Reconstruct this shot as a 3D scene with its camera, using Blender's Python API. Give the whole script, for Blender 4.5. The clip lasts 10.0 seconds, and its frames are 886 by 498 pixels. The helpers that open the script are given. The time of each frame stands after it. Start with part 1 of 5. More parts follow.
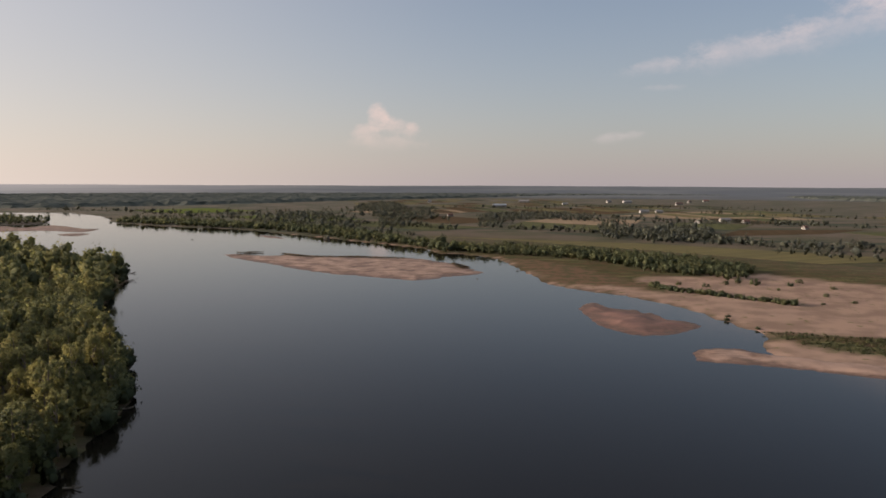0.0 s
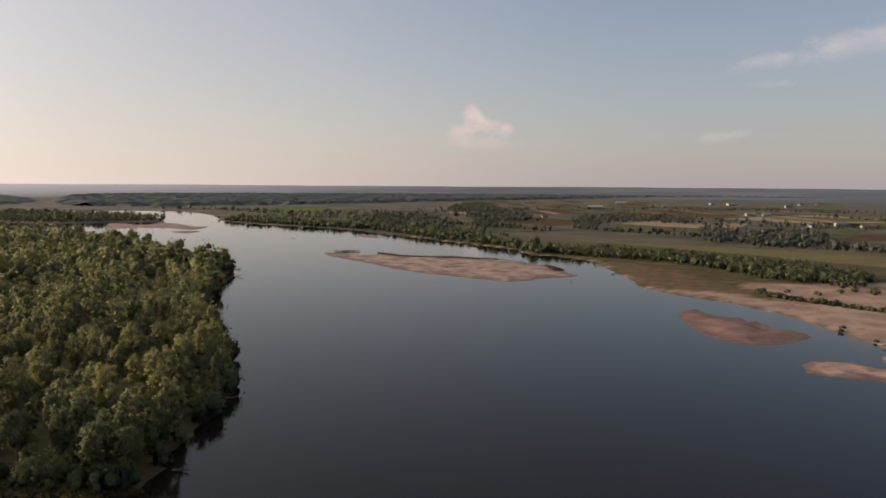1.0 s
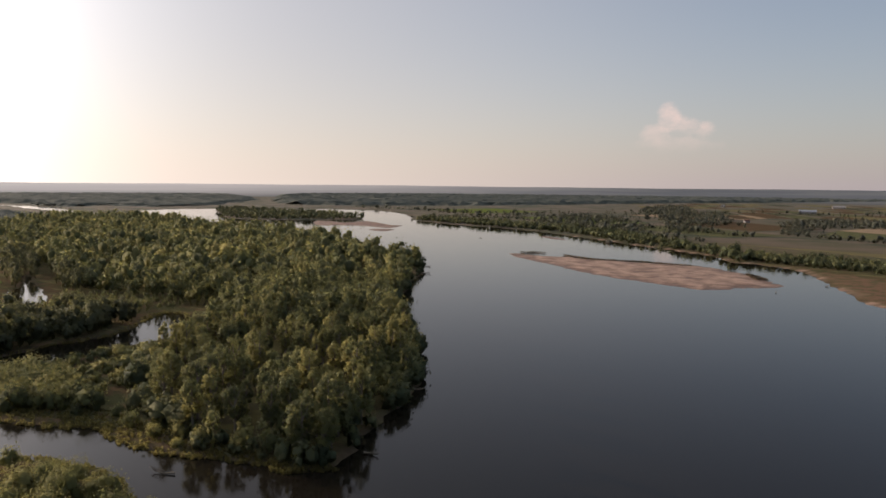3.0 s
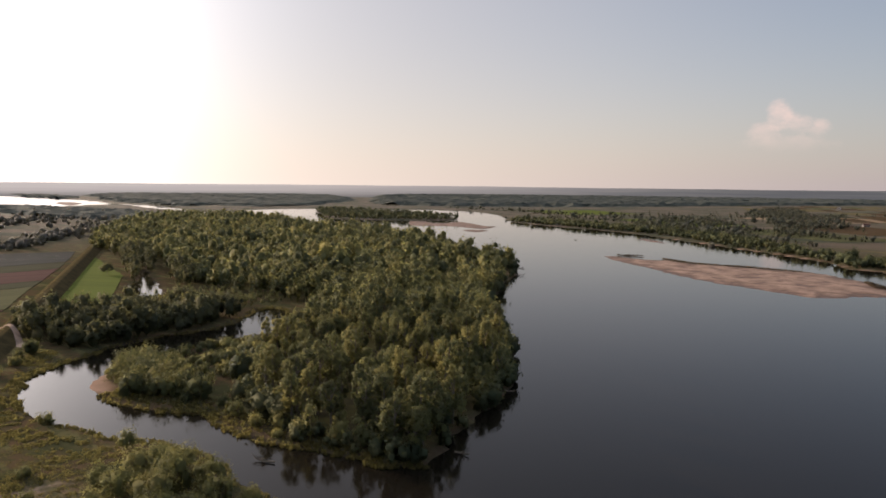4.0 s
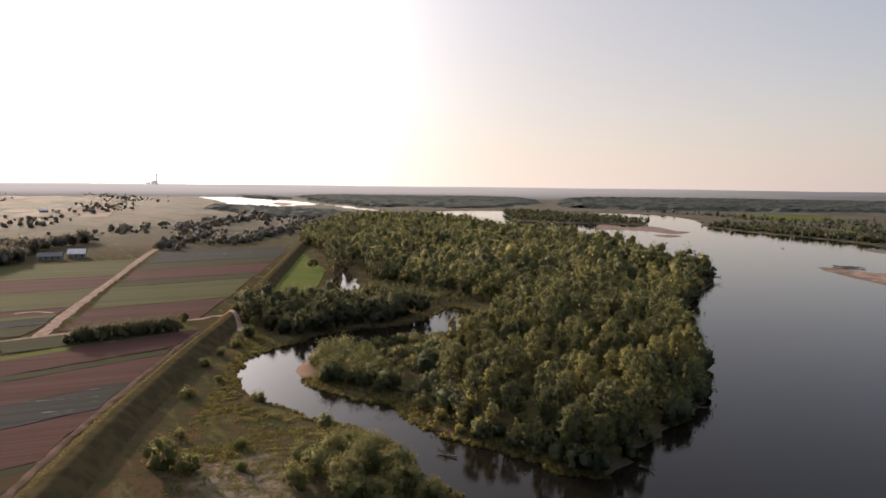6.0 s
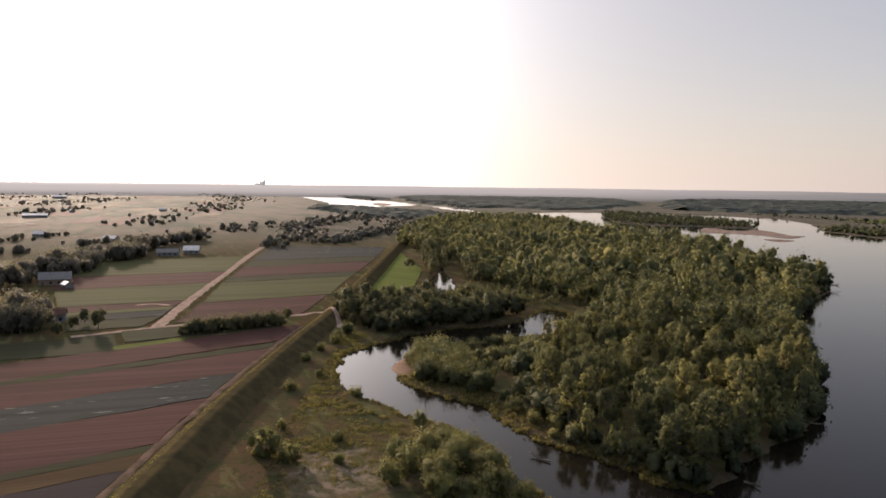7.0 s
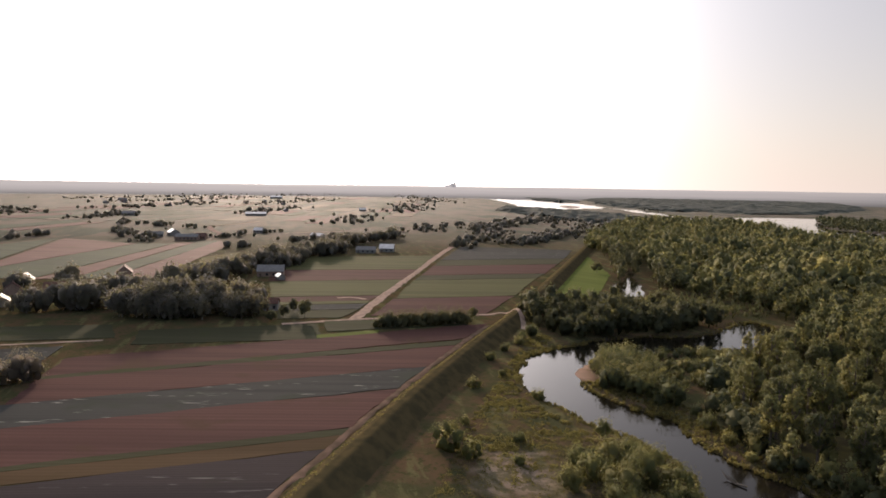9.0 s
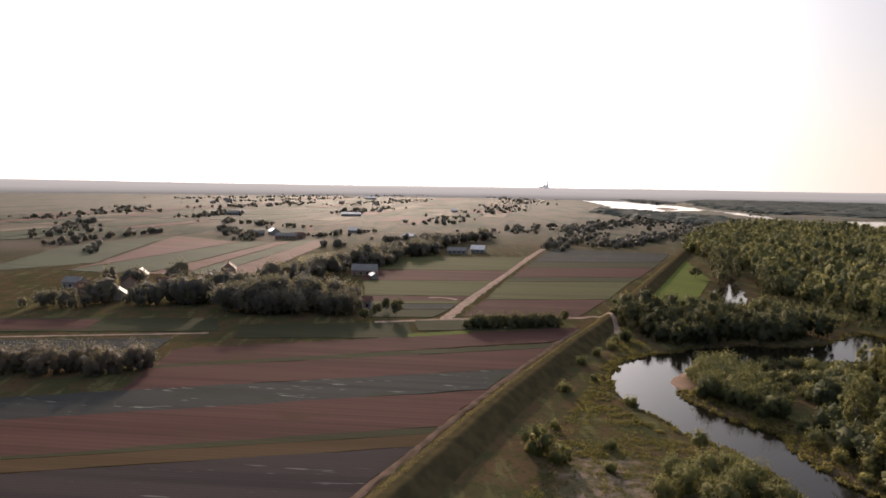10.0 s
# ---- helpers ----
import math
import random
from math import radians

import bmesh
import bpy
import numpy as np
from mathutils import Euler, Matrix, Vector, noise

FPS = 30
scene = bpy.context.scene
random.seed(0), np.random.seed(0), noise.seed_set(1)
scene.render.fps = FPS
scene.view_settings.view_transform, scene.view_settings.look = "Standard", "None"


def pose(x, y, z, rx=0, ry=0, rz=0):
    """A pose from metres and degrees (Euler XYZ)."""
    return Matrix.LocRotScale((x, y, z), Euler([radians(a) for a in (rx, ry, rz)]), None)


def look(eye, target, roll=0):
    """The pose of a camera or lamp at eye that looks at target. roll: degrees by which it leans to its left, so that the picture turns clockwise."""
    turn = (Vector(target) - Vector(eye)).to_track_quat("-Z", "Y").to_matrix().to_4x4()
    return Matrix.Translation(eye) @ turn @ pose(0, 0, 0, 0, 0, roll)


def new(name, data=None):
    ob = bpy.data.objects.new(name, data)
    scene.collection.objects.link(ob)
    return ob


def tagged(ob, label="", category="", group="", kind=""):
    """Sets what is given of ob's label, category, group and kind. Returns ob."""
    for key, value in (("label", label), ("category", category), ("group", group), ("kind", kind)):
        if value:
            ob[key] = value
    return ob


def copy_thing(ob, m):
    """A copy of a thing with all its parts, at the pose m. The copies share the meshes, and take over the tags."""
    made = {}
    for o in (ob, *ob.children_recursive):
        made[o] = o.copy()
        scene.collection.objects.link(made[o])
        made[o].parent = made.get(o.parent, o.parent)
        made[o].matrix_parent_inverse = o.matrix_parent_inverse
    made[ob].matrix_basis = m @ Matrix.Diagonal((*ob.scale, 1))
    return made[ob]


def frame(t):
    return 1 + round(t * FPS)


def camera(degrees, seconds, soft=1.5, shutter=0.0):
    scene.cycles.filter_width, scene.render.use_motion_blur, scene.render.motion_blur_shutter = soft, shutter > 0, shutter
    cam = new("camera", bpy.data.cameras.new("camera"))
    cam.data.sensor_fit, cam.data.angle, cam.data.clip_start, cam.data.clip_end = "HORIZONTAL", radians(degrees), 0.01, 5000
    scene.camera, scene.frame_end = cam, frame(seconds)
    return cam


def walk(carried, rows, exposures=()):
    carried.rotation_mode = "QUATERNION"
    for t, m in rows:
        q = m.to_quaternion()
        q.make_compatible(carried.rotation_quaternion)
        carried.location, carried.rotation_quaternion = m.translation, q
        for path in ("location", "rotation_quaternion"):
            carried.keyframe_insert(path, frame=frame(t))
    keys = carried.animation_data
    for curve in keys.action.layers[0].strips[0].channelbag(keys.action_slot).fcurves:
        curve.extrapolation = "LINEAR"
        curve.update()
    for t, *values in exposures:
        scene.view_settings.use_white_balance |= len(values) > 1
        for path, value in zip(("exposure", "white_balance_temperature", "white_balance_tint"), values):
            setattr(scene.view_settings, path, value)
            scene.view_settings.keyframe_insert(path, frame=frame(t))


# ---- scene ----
# The camera hovers 60 m over the river bank and pans to the left.
cam = camera(65.2, 10.0, 1.7)
PATH = [
    (0.0, 8.809, -5.391, 0.227),
    (0.5, 12.635, -5.374, 0.308),
    (1.0, 16.529, -5.350, 0.376),
    (1.5, 20.213, -5.356, 0.468),
    (2.0, 24.241, -5.350, 0.490),
    (2.5, 28.020, -5.352, 0.547),
    (4.0, 39.633, -5.355, 0.619),
    (4.5, 43.347, -5.330, 0.657),
    (5.0, 47.317, -5.339, 0.627),
    (5.5, 51.057, -5.327, 0.643),
    (7.0, 62.910, -5.321, 0.786),
    (7.5, 66.666, -5.335, 0.768),
    (8.0, 70.681, -5.342, 0.783),
    (8.5, 74.401, -5.350, 0.812),
    (9.0, 78.298, -5.362, 0.895),
    (9.5, 81.928, -5.387, 1.019),
    (10.0, 85.858, -5.383, 0.929),
]
walk(cam, [(t, pose(0, 0, 60, 90 + pitch, 0, yaw) @ pose(0, 0, 0, 0, 0, roll)) for t, yaw, pitch, roll in PATH],
     exposures=[(0.0, 0.44, 6500, 15), (2.5, 0.46, 6500, 15), (5.5, 0.62, 6600, 17.5), (7.5, 0.54, 6540, 17.0), (10.0, 0.50, 6460, 17.0)])

# ---- light ----
SUN_YAW, SUN_UP = 92.5, 11.5  # degrees to the left of +y, and above the horizon
world = bpy.data.worlds.new("world")
scene.world = world
world.use_nodes = True
wt = world.node_tree
SKY_TINT = (0.077, 0.087, 0.096)
HAZE_COOL, HAZE_WARM = (0.274, 0.243, 0.250), (0.22, 0.160, 0.095)
GLOW = (1.0, 0.93, 0.86)
PALE_HAZE = (0.30, 0.285, 0.275)
OVERHEAD_FILL = (0.29, 0.30, 0.32)
CLOUDS = [  # heading and height in degrees, half width and half height, density, slope
    (14.2, 5.2, 1.0, 1.25, 1.0, 0.0),
    (13.0, 4.5, 1.3, 0.95, 0.9, 0.0),
    (11.6, 4.2, 1.0, 0.75, 0.75, 0.0),
    (15.2, 4.0, 1.3, 0.9, 0.6, 0.0),
    (13.4, 3.3, 3.2, 0.8, 0.4, 0.0),
    (-4.6, 3.6, 1.3, 0.55, 0.45, -0.12),
    (-6.4, 3.8, 1.2, 0.4, 0.35, -0.12),
    (-9.0, 9.1, 4.4, 0.75, 0.5, -0.10),
    (-14.0, 9.8, 5.5, 1.4, 0.6, -0.14),
    (-21.0, 11.2, 6.5, 1.9, 0.75, -0.16),
    (-27.0, 12.4, 6.0, 2.0, 0.8, -0.10),
    (-8.8, 7.4, 2.0, 0.35, 0.3, 0.0),
]


def sky_math(op, a, b=0.0, c=0.0):
    n = wt.nodes.new("ShaderNodeMath")
    n.operation = op
    for socket, value in zip(n.inputs, (a, b, c)):
        if hasattr(value, "is_output"):
            wt.links.new(value, socket)
        else:
            socket.default_value = value
    return n.outputs[0]


def sky_range(v, lo, hi, a=0.0, b=1.0):
    n = wt.nodes.new("ShaderNodeMapRange")
    n.interpolation_type = "SMOOTHSTEP"
    wt.links.new(v, n.inputs["Value"])
    for key, value in (("From Min", lo), ("From Max", hi), ("To Min", a), ("To Max", b)):
        n.inputs[key].default_value = value
    return n.outputs["Result"]


def sky_mix(mode, fac, a, b):
    n = wt.nodes.new("ShaderNodeMix")
    n.data_type, n.blend_type = "RGBA", mode
    n.clamp_factor = False
    for socket, value in zip((n.inputs[0], n.inputs[6], n.inputs[7]), (fac, a, b)):
        if hasattr(value, "is_output"):
            wt.links.new(value, socket)
        else:
            socket.default_value = (*value, 1.0) if isinstance(value, tuple) else value
    return n.outputs[2]


sky = wt.nodes.new("ShaderNodeTexSky")
sky.sky_type = "NISHITA"
sky.sun_disc = False
sky.sun_elevation = radians(SUN_UP)
sky.sun_rotation = radians(-SUN_YAW)
sky.altitude, sky.air_density, sky.dust_density, sky.ozone_density = 100, 1.0, 0.6, 1.0
sy, su = radians(SUN_YAW), radians(SUN_UP)
to_sun = Vector((-math.sin(sy) * math.cos(su), math.cos(sy) * math.cos(su), math.sin(su)))
way = wt.nodes.new("ShaderNodeTexCoord").outputs["Generated"]
split = wt.nodes.new("ShaderNodeSeparateXYZ")
wt.links.new(way, split.inputs[0])
near_sun = wt.nodes.new("ShaderNodeVectorMath")
near_sun.operation = "DOT_PRODUCT"
wt.links.new(way, near_sun.inputs[0])
near_sun.inputs[1].default_value = to_sun
angle = sky_math("MULTIPLY", sky_math("ARCCOSINE", sky_math("MINIMUM", near_sun.outputs["Value"], 1.0)), 57.2958)
height = sky_math("MULTIPLY", sky_math("ARCSINE", split.outputs[2]), 57.2958)
heading = sky_math("MULTIPLY", sky_math("ARCTAN2", sky_math("MULTIPLY", split.outputs[0], -1.0), split.outputs[1]), 57.2958)
low = sky_math("EXPONENT", sky_math("MULTIPLY", sky_math("MAXIMUM", height, 0.0), -1 / 10.0))
light = sky_mix("MULTIPLY", 1.0, sky.outputs["Color"], SKY_TINT)
light = sky_mix("MIX", sky_math("MULTIPLY_ADD", low, 0.88, 0.02), light, HAZE_COOL)
warmth = sky_math("MULTIPLY", sky_math("EXPONENT", sky_math("MULTIPLY", sky_math("MAXIMUM", height, 0.0), -1 / 7.0)), sky_range(angle, 100.0, 30.0))
light = sky_mix("MIX", sky_math("MULTIPLY", sky_range(angle, 92.0, 40.0), 0.6), light, PALE_HAZE)
light = sky_mix("ADD", sky_range(height, 24.0, 65.0), light, OVERHEAD_FILL)  # brightness added overhead, out of view, to raise the fill light
light = sky_mix("ADD", warmth, light, HAZE_WARM)
light = sky_mix("ADD", sky_math("MULTIPLY", sky_math("EXPONENT", sky_math("MULTIPLY", angle, -1 / 7.0)), 28.0), light, GLOW)
light = sky_mix("ADD", sky_math("MULTIPLY", sky_math("EXPONENT", sky_math("MULTIPLY", angle, -1 / 55.0)), 0.21), light, GLOW)
puff = wt.nodes.new("ShaderNodeTexNoise")
stretch = wt.nodes.new("ShaderNodeMapping")
wt.links.new(way, stretch.inputs["Vector"])
stretch.inputs["Scale"].default_value = (1, 1, 1.7)
wt.links.new(stretch.outputs["Vector"], puff.inputs["Vector"])
puff.inputs["Scale"].default_value, puff.inputs["Detail"].default_value, puff.inputs["Roughness"].default_value = 22.0, 9.0, 0.66
for yaw, up, wide, tall, dense, slope in CLOUDS:
    du = sky_math("DIVIDE", sky_math("SUBTRACT", heading, yaw), wide)
    base_line = sky_math("MULTIPLY_ADD", sky_math("SUBTRACT", heading, yaw), slope, up)
    dv = sky_math("DIVIDE", sky_math("SUBTRACT", height, base_line), tall)
    lump = sky_math("SUBTRACT", sky_math("MULTIPLY", puff.outputs["Fac"], 3.4), sky_math("ADD", sky_math("MULTIPLY", du, du), sky_math("MULTIPLY", dv, dv)))
    under = sky_range(dv, -1.0, 0.6, 0.15, 1.0)
    mask = sky_math("MULTIPLY", sky_math("MULTIPLY", sky_range(lump, 0.55, 2.0), under), dense * 0.62)
    light = sky_mix("MIX", mask, light, (0.68, 0.51, 0.44) if yaw > 0 else (0.56, 0.48, 0.46))
wt.links.new(light, wt.nodes["Background"].inputs["Color"])
wt.nodes["Background"].inputs["Strength"].default_value = 1.0

sun = new("sun", bpy.data.lights.new("sun", "SUN"))
sun.data.energy, sun.data.angle, sun.data.color = 4.4, radians(0.6), (1.0, 0.80, 0.58)
sun.matrix_world = look(to_sun * 300, (0, 0, 0))


# ---- materials ----
class Nodes:
    """A short way to write node materials."""

    def __init__(self, name):
        self.mat = bpy.data.materials.new(name)
        self.mat.use_nodes = True
        self.tree = self.mat.node_tree
        self.bsdf = self.tree.nodes["Principled BSDF"]
        self.out = self.tree.nodes["Material Output"]

    def put(self, socket, value):
        if hasattr(value, "is_output"):
            self.tree.links.new(value, socket)
        else:
            socket.default_value = (*value, 1.0) if isinstance(value, tuple) and len(value) == 3 and socket.type == "RGBA" else value

    def position(self):
        return self.tree.nodes.new("ShaderNodeNewGeometry").outputs["Position"]

    def scaled(self, vec, s):
        n = self.tree.nodes.new("ShaderNodeMapping")
        self.put(n.inputs["Vector"], vec)
        n.inputs["Scale"].default_value = s
        return n.outputs["Vector"]

    def turned(self, vec, angle, s=(1, 1, 1)):
        n = self.tree.nodes.new("ShaderNodeMapping")
        self.put(n.inputs["Vector"], vec)
        n.inputs["Rotation"].default_value = (0, 0, angle)
        n.inputs["Scale"].default_value = s
        return n.outputs["Vector"]

    def noise(self, scale, detail=4.0, rough=0.55, vec=None):
        n = self.tree.nodes.new("ShaderNodeTexNoise")
        self.put(n.inputs["Vector"], vec if vec is not None else self.position())
        n.inputs["Scale"].default_value, n.inputs["Detail"].default_value, n.inputs["Roughness"].default_value = scale, detail, rough
        return n.outputs["Fac"]

    def wave(self, vec, scale, distort=1.0):
        n = self.tree.nodes.new("ShaderNodeTexWave")
        self.put(n.inputs["Vector"], vec)
        n.inputs["Scale"].default_value, n.inputs["Distortion"].default_value = scale, distort
        n.inputs["Detail Scale"].default_value = 0.4
        return n.outputs["Fac"]

    def ramp(self, fac, lo, hi):
        n = self.tree.nodes.new("ShaderNodeMapRange")
        n.interpolation_type = "SMOOTHSTEP"
        self.put(n.inputs["Value"], fac)
        n.inputs["From Min"].default_value, n.inputs["From Max"].default_value = lo, hi
        return n.outputs["Result"]

    def mix(self, fac, a, b, mode="MIX"):
        n = self.tree.nodes.new("ShaderNodeMix")
        n.data_type, n.blend_type = "RGBA", mode
        self.put(n.inputs[0], fac)
        self.put(n.inputs[6], a)
        self.put(n.inputs[7], b)
        return n.outputs[2]

    def math(self, op, a, b=0.0):
        n = self.tree.nodes.new("ShaderNodeMath")
        n.operation = op
        self.put(n.inputs[0], a)
        self.put(n.inputs[1], b)
        return n.outputs[0]

    def attribute(self, name):
        n = self.tree.nodes.new("ShaderNodeAttribute")
        n.attribute_name = name
        return n.outputs["Fac"]

    def island(self):
        return self.tree.nodes.new("ShaderNodeNewGeometry").outputs["Random Per Island"]

    def object_random(self):
        return self.tree.nodes.new("ShaderNodeObjectInfo").outputs["Random"]

    def bump(self, height, strength, distance):
        n = self.tree.nodes.new("ShaderNodeBump")
        self.put(n.inputs["Height"], height)
        n.inputs["Strength"].default_value, n.inputs["Distance"].default_value = strength, distance
        self.put(self.bsdf.inputs["Normal"], n.outputs["Normal"])

    def finish(self, colour, roughness=0.9, specular=0.2, metallic=0.0):
        self.put(self.bsdf.inputs["Base Color"], colour)
        self.put(self.bsdf.inputs["Roughness"], roughness)
        self.bsdf.inputs["Specular IOR Level"].default_value = specular
        self.bsdf.inputs["Metallic"].default_value = metallic
        return self.mat


def leaf_material(name, dark, light, tip, through_light=0.35, haze_sheen=0.0):
    """Leaves: two greens in patches the size of a crown, tips of their own, and light shining through."""
    n = Nodes(name)
    patch = n.ramp(n.noise(0.11, 2.0), 0.38, 0.62)
    col = n.mix(patch, dark, light)
    col = n.mix(n.ramp(n.noise(0.045, 1.0), 0.56, 0.66), col, tip)
    col = n.mix(n.math("MULTIPLY", n.math("POWER", n.island(), 2.0), 0.22), col, (light[0] * 1.35, light[1] * 1.22, light[2] * 1.1))
    own = n.math("FRACT", n.math("ADD", n.attribute("tint"), n.object_random()))  # each tree has a tone of its own
    col = n.mix(n.math("MULTIPLY", n.ramp(own, 0.55, 1.0), 0.6), col, tip)
    col = n.mix(n.math("MULTIPLY", n.ramp(own, 0.4, 0.0), 0.55), col, (dark[0] * 0.7, dark[1] * 0.74, dark[2] * 0.85))
    n.finish(col, 0.8, 0.06)
    n.bsdf.inputs["Sheen Tint"].default_value = (1.0, 0.91, 0.87, 1.0)
    # This sheen stands in for haze on the far leaves.
    n.bsdf.inputs["Sheen Weight"].default_value, n.bsdf.inputs["Sheen Roughness"].default_value = haze_sheen, 0.6
    tr = n.tree.nodes.new("ShaderNodeBsdfTranslucent")
    n.put(tr.inputs["Color"], n.mix(0.45, col, (0.25, 0.23, 0.06)))
    mx = n.tree.nodes.new("ShaderNodeMixShader")
    mx.inputs[0].default_value = through_light
    n.tree.links.new(n.bsdf.outputs[0], mx.inputs[1])
    n.tree.links.new(tr.outputs[0], mx.inputs[2])
    n.tree.links.new(mx.outputs[0], n.out.inputs["Surface"])
    return n.mat


LEAF = leaf_material("poplar_leaves", (0.077, 0.089, 0.046), (0.152, 0.156, 0.066), (0.254, 0.226, 0.080), 0.48, 0.03)
# Pale greys and strong sheen put the haze over far trees into the leaves.
LEAF_HAZED = leaf_material("haze_paled_leaves", (0.125, 0.122, 0.106), (0.155, 0.150, 0.120), (0.185, 0.168, 0.128), 0.62, 0.5)
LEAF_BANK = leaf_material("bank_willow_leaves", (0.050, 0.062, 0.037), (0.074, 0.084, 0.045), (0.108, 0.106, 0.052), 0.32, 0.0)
LEAF_PLAIN = leaf_material("plain_tree_leaves", (0.046, 0.052, 0.046), (0.060, 0.066, 0.052), (0.080, 0.081, 0.056), 0.28, 0.02)
# Darker tones than LEAF; the wood beyond the arm has its shade in them.
LEAF_DARK = leaf_material("dark_tree_leaves", (0.078, 0.084, 0.052), (0.108, 0.110, 0.062), (0.140, 0.128, 0.066), 0.44, 0.0)
LEAF_WILLOW = leaf_material("willow_leaves", (0.112, 0.120, 0.052), (0.172, 0.172, 0.068), (0.240, 0.214, 0.080), 0.55, 0.03)
# The sheen of the next two imitates haze round the village and fields.
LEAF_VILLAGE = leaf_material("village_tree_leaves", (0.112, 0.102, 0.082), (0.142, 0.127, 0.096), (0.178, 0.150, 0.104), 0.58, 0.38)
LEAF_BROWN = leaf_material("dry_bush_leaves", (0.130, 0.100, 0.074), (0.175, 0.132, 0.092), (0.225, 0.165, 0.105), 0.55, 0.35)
WEED_BROWN = leaf_material("brown_weeds", (0.070, 0.050, 0.036), (0.090, 0.064, 0.044), (0.105, 0.080, 0.050), 0.15)


def bark_material():
    n = Nodes("bark")
    col = n.mix(n.noise(3.0), (0.09, 0.07, 0.05), (0.20, 0.17, 0.13))
    n.bump(n.noise(6.0, vec=n.scaled(n.position(), (4, 4, 1))), 0.6, 0.05)
    return n.finish(col, 0.95, 0.1)


BARK = bark_material()


def ground_material():
    n = Nodes("ground")
    big, mid, fine = n.noise(0.012, 3.0), n.noise(0.09, 4.0), n.noise(0.7, 5.0)
    ridge = n.noise(0.5, 4.0, vec=n.turned(n.position(), -0.50, (0.09, 0.42, 1)))
    grass = n.mix(n.ramp(mid, 0.38, 0.60), (0.054, 0.053, 0.026), (0.083, 0.056, 0.032))
    grass = n.mix(n.ramp(ridge, 0.54, 0.64), grass, (0.100, 0.090, 0.042))
    grass = n.mix(n.ramp(fine, 0.50, 0.68), grass, (0.046, 0.048, 0.022))
    dirt = n.mix(n.ramp(n.noise(0.35, 5.0, 0.65), 0.42, 0.58), (0.21, 0.160, 0.120), (0.10, 0.085, 0.052))
    grass = n.mix(n.attribute("dirt"), grass, dirt)
    heath = n.mix(n.ramp(n.noise(0.13, 5.0, 0.62), 0.42, 0.58), (0.122, 0.074, 0.048), (0.078, 0.066, 0.036))
    grass = n.mix(n.attribute("heath"), grass, heath)
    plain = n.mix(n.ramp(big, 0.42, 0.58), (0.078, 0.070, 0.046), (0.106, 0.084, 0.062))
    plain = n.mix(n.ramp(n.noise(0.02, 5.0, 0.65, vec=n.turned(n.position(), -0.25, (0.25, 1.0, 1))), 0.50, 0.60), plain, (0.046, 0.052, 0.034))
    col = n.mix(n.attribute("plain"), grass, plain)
    floor = n.mix(n.ramp(mid, 0.4, 0.6), (0.060, 0.050, 0.028), (0.095, 0.080, 0.032))
    col = n.mix(n.attribute("wood"), col, floor)
    sand = n.mix(n.ramp(n.noise(0.06, 4.0), 0.4, 0.62), (0.265, 0.178, 0.130), (0.190, 0.128, 0.094))
    sand = n.mix(n.ramp(n.noise(0.22, 5.0), 0.60, 0.70), sand, (0.11, 0.10, 0.045))
    col = n.mix(n.attribute("sand"), col, sand)
    mud = n.mix(n.ramp(fine, 0.4, 0.6), (0.045, 0.036, 0.026), (0.07, 0.055, 0.038))
    col = n.mix(n.attribute("mud"), col, mud)
    n.bump(n.noise(0.9, 6.0, 0.65), 0.8, 0.35)
    n.finish(col, 0.95, 0.0)
    # Gloss that grows with distance imitates haze over the far plain.
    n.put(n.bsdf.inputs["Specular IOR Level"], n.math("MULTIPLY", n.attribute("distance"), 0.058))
    return n.mat


GROUND = ground_material()


def sand_material(name, dry_light, dry_dark):
    n = Nodes(name)
    sep = n.tree.nodes.new("ShaderNodeSeparateXYZ")
    n.put(sep.inputs[0], n.position())
    dry = n.mix(n.ramp(n.noise(0.08, 4.0), 0.40, 0.62), dry_light, dry_dark)
    wet = n.mix(n.ramp(n.noise(0.3, 3.0), 0.4, 0.6), (0.115, 0.068, 0.048), (0.075, 0.047, 0.035))
    level = n.math("ADD", sep.outputs[2], n.math("MULTIPLY", n.math("SUBTRACT", n.noise(0.085, 5.0, 0.6), 0.5), 2.2))
    col = n.mix(n.ramp(level, 0.02, 0.62), wet, dry)
    col = n.mix(n.math("MULTIPLY", n.ramp(n.noise(0.055, 5.0, 0.6), 0.53, 0.62), 0.75), col, wet)
    damp = n.noise(0.11, 5.0, 0.62, vec=n.turned(n.position(), 0.6, (0.45, 1.0, 1)))
    col = n.mix(n.math("MULTIPLY", n.ramp(damp, 0.54, 0.62), 0.7), col, wet)
    n.bump(n.noise(1.2, 5.0), 0.5, 0.15)
    return n.finish(col, n.ramp(level, -1.2, 0.4), 0.25)


SAND = sand_material("river_sand", (0.27, 0.178, 0.13), (0.19, 0.122, 0.09))
SAND_WET = sand_material("wet_river_sand", (0.185, 0.112, 0.082), (0.125, 0.075, 0.056))
SAND_RED = sand_material("red_wet_sand", (0.155, 0.082, 0.062), (0.095, 0.054, 0.042))


def water_material():
    n = Nodes("river_water")
    col = n.mix(n.ramp(n.noise(0.01, 3.0), 0.4, 0.6), (0.0080, 0.0066, 0.0048), (0.0090, 0.0073, 0.0052))
    n.finish(col, 0.055, 0.29)
    n.bsdf.inputs["IOR"].default_value = 1.333
    n.bump(n.noise(1.3, 4.0, 0.6, vec=n.scaled(n.position(), (1, 1.6, 1))), 0.16, 0.05)
    return n.mat


WATER = water_material()


